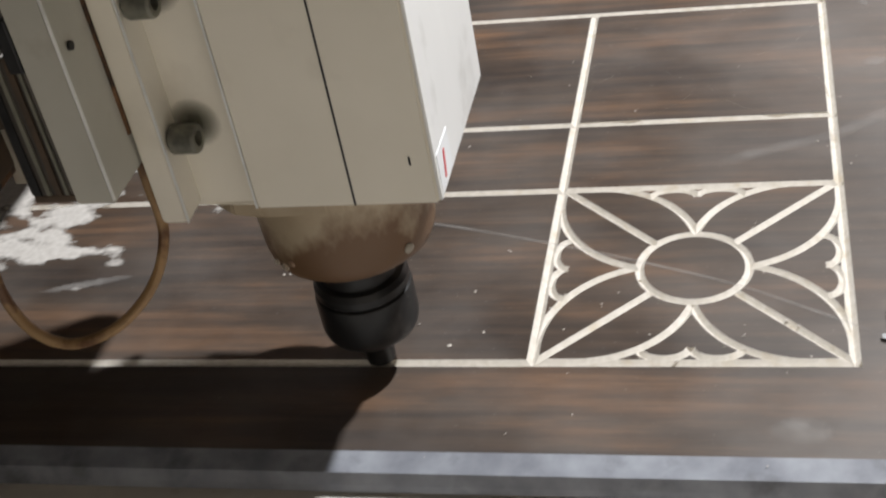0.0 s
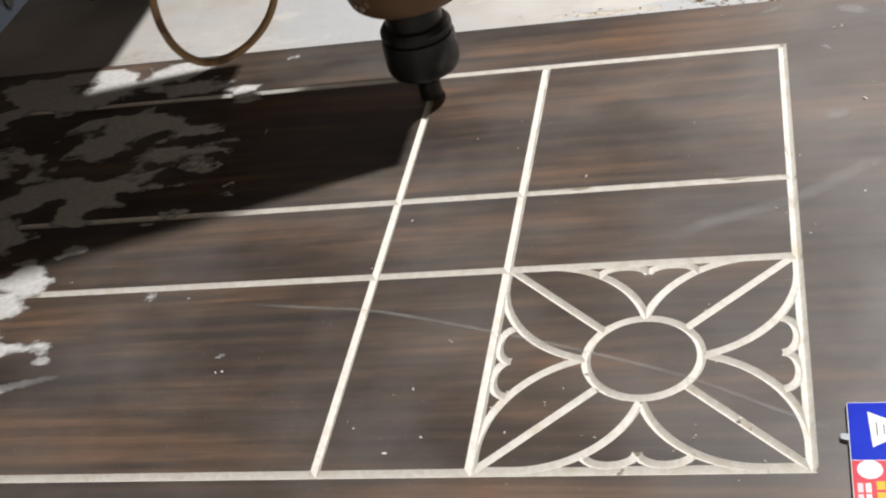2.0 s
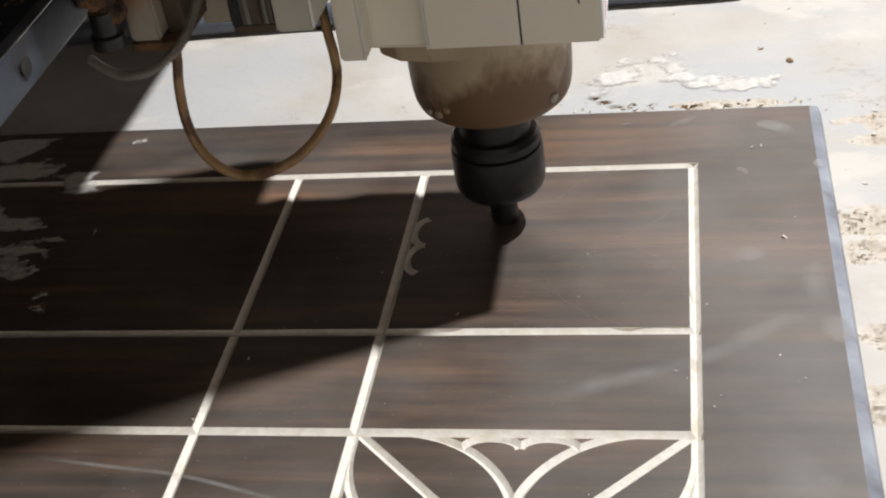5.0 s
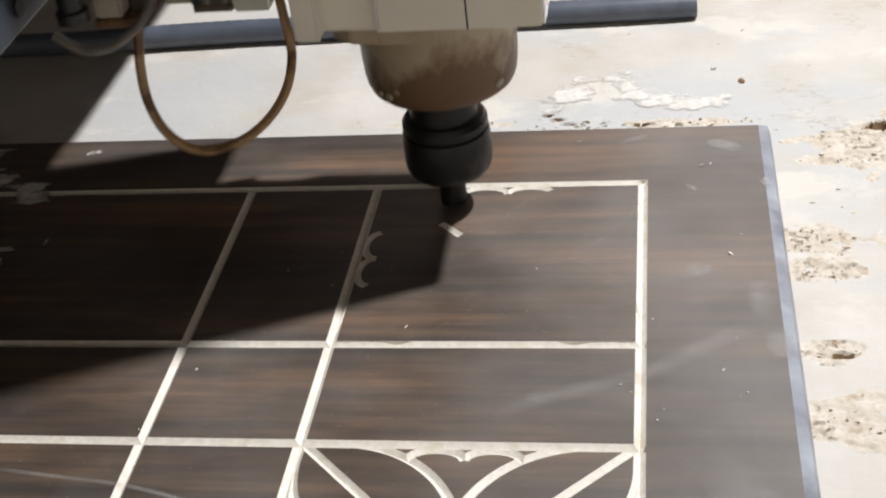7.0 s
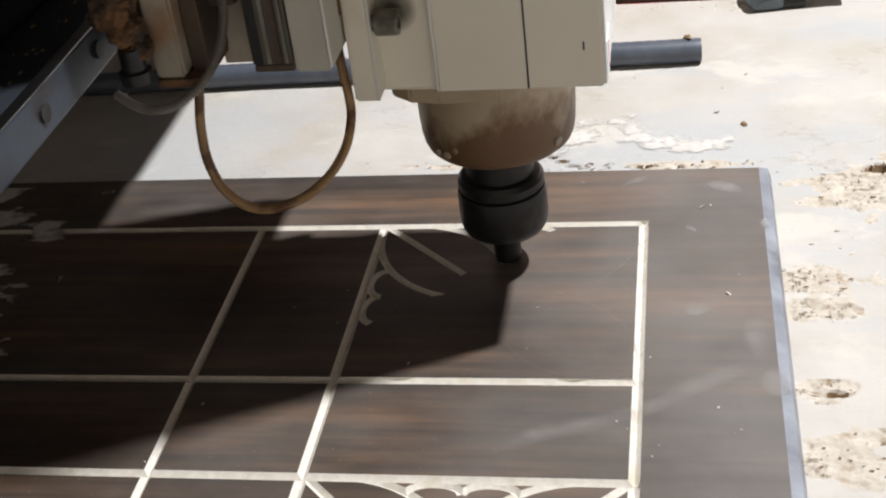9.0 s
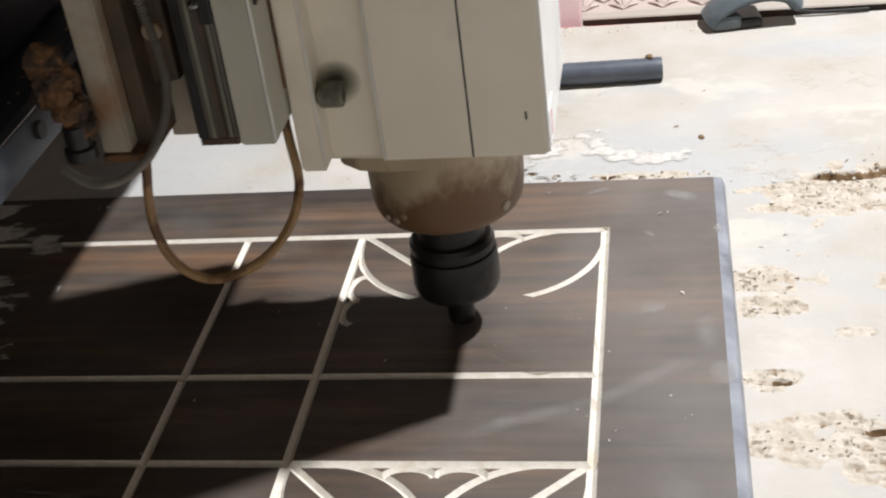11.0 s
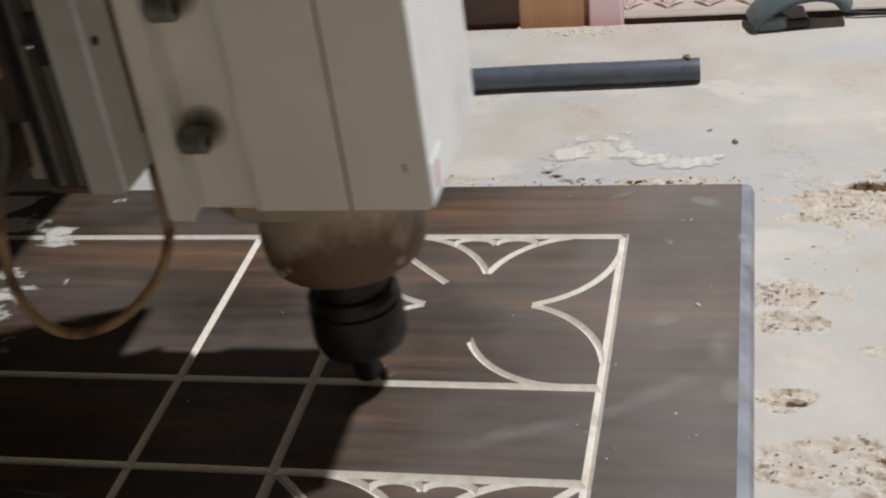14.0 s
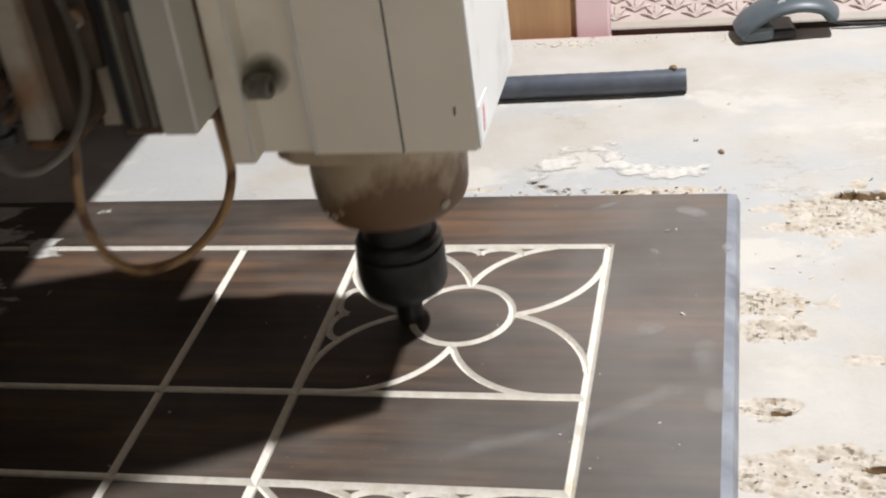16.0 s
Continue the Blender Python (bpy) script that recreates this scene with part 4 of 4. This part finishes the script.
    for cx, cy, cz, r, k in ((-0.1440, -0.107, 0.2130, 0.0085, 21), (-0.1400, -0.108, 0.2030, 0.0095, 22), (-0.1455, -0.106, 0.1990, 0.0070, 23), (-0.1365, -0.109, 0.1925, 0.0075, 24), (-0.1350, -0.107, 0.1830, 0.0070, 25)):
        ret = bmesh.ops.create_icosphere(lump, subdivisions=4, radius=r)
        for v in ret["verts"]:
            q = v.co.normalized()
            v.co = v.co * (1 + 0.30 * noise.noise(q * 1.6 + Vector((k, 0, 0))) + 0.16 * noise.noise(q * 4.5 + Vector((0, k, 0))) + 0.08 * noise.noise(q * 11)) + Vector((cx, cy, cz))
    part("grease_block", lump, RUST, s, "rusty grease-caked carriage block", True)
    part("rail_shoe", lathe([(0.0050, 0.1690), (0.0072, 0.1695), (0.0072, 0.1745), (0.0055, 0.1755), (0.0055, 0.1850)], 24, Matrix.Translation((-0.1365, -0.110, 0))), BLACK, s, smooth=True)
    # box added behind the plates to block view and light
    part("carriage_blocker", box(-0.150, -0.060, -0.038, 0.05, 0.156, 0.48, bevel=0.002), DARK_RUST, s)
    hose = bent([(-0.063, -0.046, 0.165), (-0.063, -0.048, 0.151), (-0.062, -0.050, 0.140), (-0.0605, -0.052, 0.129), (-0.060, -0.056, 0.120), (-0.062, -0.065, 0.110), (-0.068, -0.075, 0.1015), (-0.078, -0.084, 0.095), (-0.090, -0.089, 0.0915), (-0.101, -0.090, 0.0905), (-0.111, -0.090, 0.0945), (-0.1195, -0.088, 0.103), (-0.124, -0.086, 0.117), (-0.1245, -0.083, 0.133), (-0.123, -0.080, 0.147), (-0.121, -0.078, 0.166)], 10)
    part("hose_loop", tube(hose, 0.0026, 12, ribs=0.00018, flat=0.85), HOSE, s, "drooping amber stained hose loop", True)
    guide = bent([(-0.106, -0.093, 0.30), (-0.102, -0.096, 0.255), (-0.099, -0.097, 0.233), (-0.097, -0.097, 0.221), (-0.096, -0.097, 0.209), (-0.096, -0.097, 0.197), (-0.0985, -0.0975, 0.185), (-0.104, -0.099, 0.173), (-0.112, -0.101, 0.162), (-0.1255, -0.102, 0.153), (-0.137, -0.101, 0.1503), (-0.146, -0.099, 0.1515), (-0.156, -0.095, 0.156)], 17)
    part("coil_hose", tube(guide, 0.0009, 10, ribs=0.0014), COIL, s, "grey ribbed coil hose")
    return s


def build_gantry():
    g = new("gantry")
    tagged(g, "blue-black steel gantry beam with a rail plate, over the panel", "gantry")
    part("beam", box(-0.43, -0.198, -0.95, 1.1, 0.1855, 0.62, bevel=0.004), BEAM, g)
    plate = part("rail_plate", box(-0.1605, -0.1545, -0.95, 1.1, 0.1720, 0.1920, bevel=0.0012), RAIL, g, "blue-grey rail plate along the beam's foot")
    part("ledge", box(-0.2315, -0.1608, -0.95, 1.1, 0.1725, 0.1850, bevel=0.001), BEAM, g)
    part("rail_edge", box(-0.1603, -0.1547, -0.95, 1.1, 0.1918, 0.1926, bevel=0.0003), CHROME, plate, "bright worn steel edge")
    for i in range(22):
        part("plate_bolt", lathe([(0.0042, 0), (0.0042, 0.0012), (0.002, 0.0012)], 16, Matrix.Translation((-0.1545, -0.6138 + 0.0593 * i, 0.182)) @ Euler((0, radians(90), 0)).to_matrix().to_4x4()), BLACK, plate)
    rnd = random.Random(8)
    bm = bmesh.new()
    for _ in range(70):
        r = rnd.uniform(0.0004, 0.0012)
        ret = bmesh.ops.create_icosphere(bm, subdivisions=1, radius=r)
        c = Vector((rnd.uniform(-0.192, -0.176), rnd.gauss(0.16, 0.10), 0.1855 + r * 0.4))
        for v in ret["verts"]:
            v.co = Vector((v.co.x, v.co.y * 1.6, v.co.z * 0.6)) * rnd.uniform(0.7, 1.2) + c
    ch = part("wood_chips", bm, CHIP, g, "brown wood chips lying on the rail plate")
    tagged(ch, kind="stuff")
    return g


def smudge_material():
    m, nt, b = shader("grey_grease_film", 0.5)
    b.inputs["Base Color"].default_value = (0.12, 0.12, 0.08, 1)
    tc, gr, mp = (nt.nodes.new(k) for k in ("ShaderNodeTexCoord", "ShaderNodeTexGradient", "ShaderNodeMapping"))
    mp.inputs["Location"].default_value, mp.inputs["Scale"].default_value = (-1, 0, -1), (2, 0, 2)
    gr.gradient_type = "SPHERICAL"
    nt.links.new(tc.outputs["Generated"], mp.inputs[0])
    nt.links.new(mp.outputs[0], gr.inputs[0])
    a = ramp(nt, gr.outputs["Fac"], (0.0, (0, 0, 0)), (0.8, (0.55, 0.55, 0.55)))
    nt.links.new(a, b.inputs["Alpha"])
    return m


SMUDGE = smudge_material()
PAINT_GREY = worn("grey_painted_steel", (0.44, 0.43, 0.37), (0.52, 0.51, 0.45), 18, 0.42, dirt=(0.30, 0.26, 0.2), dirt_scale=30, dirt_at=(0.6, 0.85), relief=0)
STEEL_GREY = worn("greasy_grey_steel", (0.15, 0.15, 0.12), (0.27, 0.26, 0.21), 60, 0.45, 0.5, dirt=(0.05, 0.05, 0.045), dirt_scale=60)
spindle = build_spindle()
gantry = build_gantry()


# ---- what moves ----
def motions():
    walk(spindle, [(t, pose(x, y, 0)) for t, x, y in TOOL])
    walk(gantry, [(t, pose(x, 0, 0)) for t, x, y in TOOL])
    for ob, t in CHIPS:
        up, down = pose(0, 0, 0), pose(0, 0, -0.0060)
        if t > 15.95:
            continue
        t = max(t, 0.1)
        rows = [(0.0, up)] + ([(t - 0.05, up)] if t > 0.12 else []) + [(t + 0.03, down), (16.0, down)]
        walk(ob, rows)


motions()
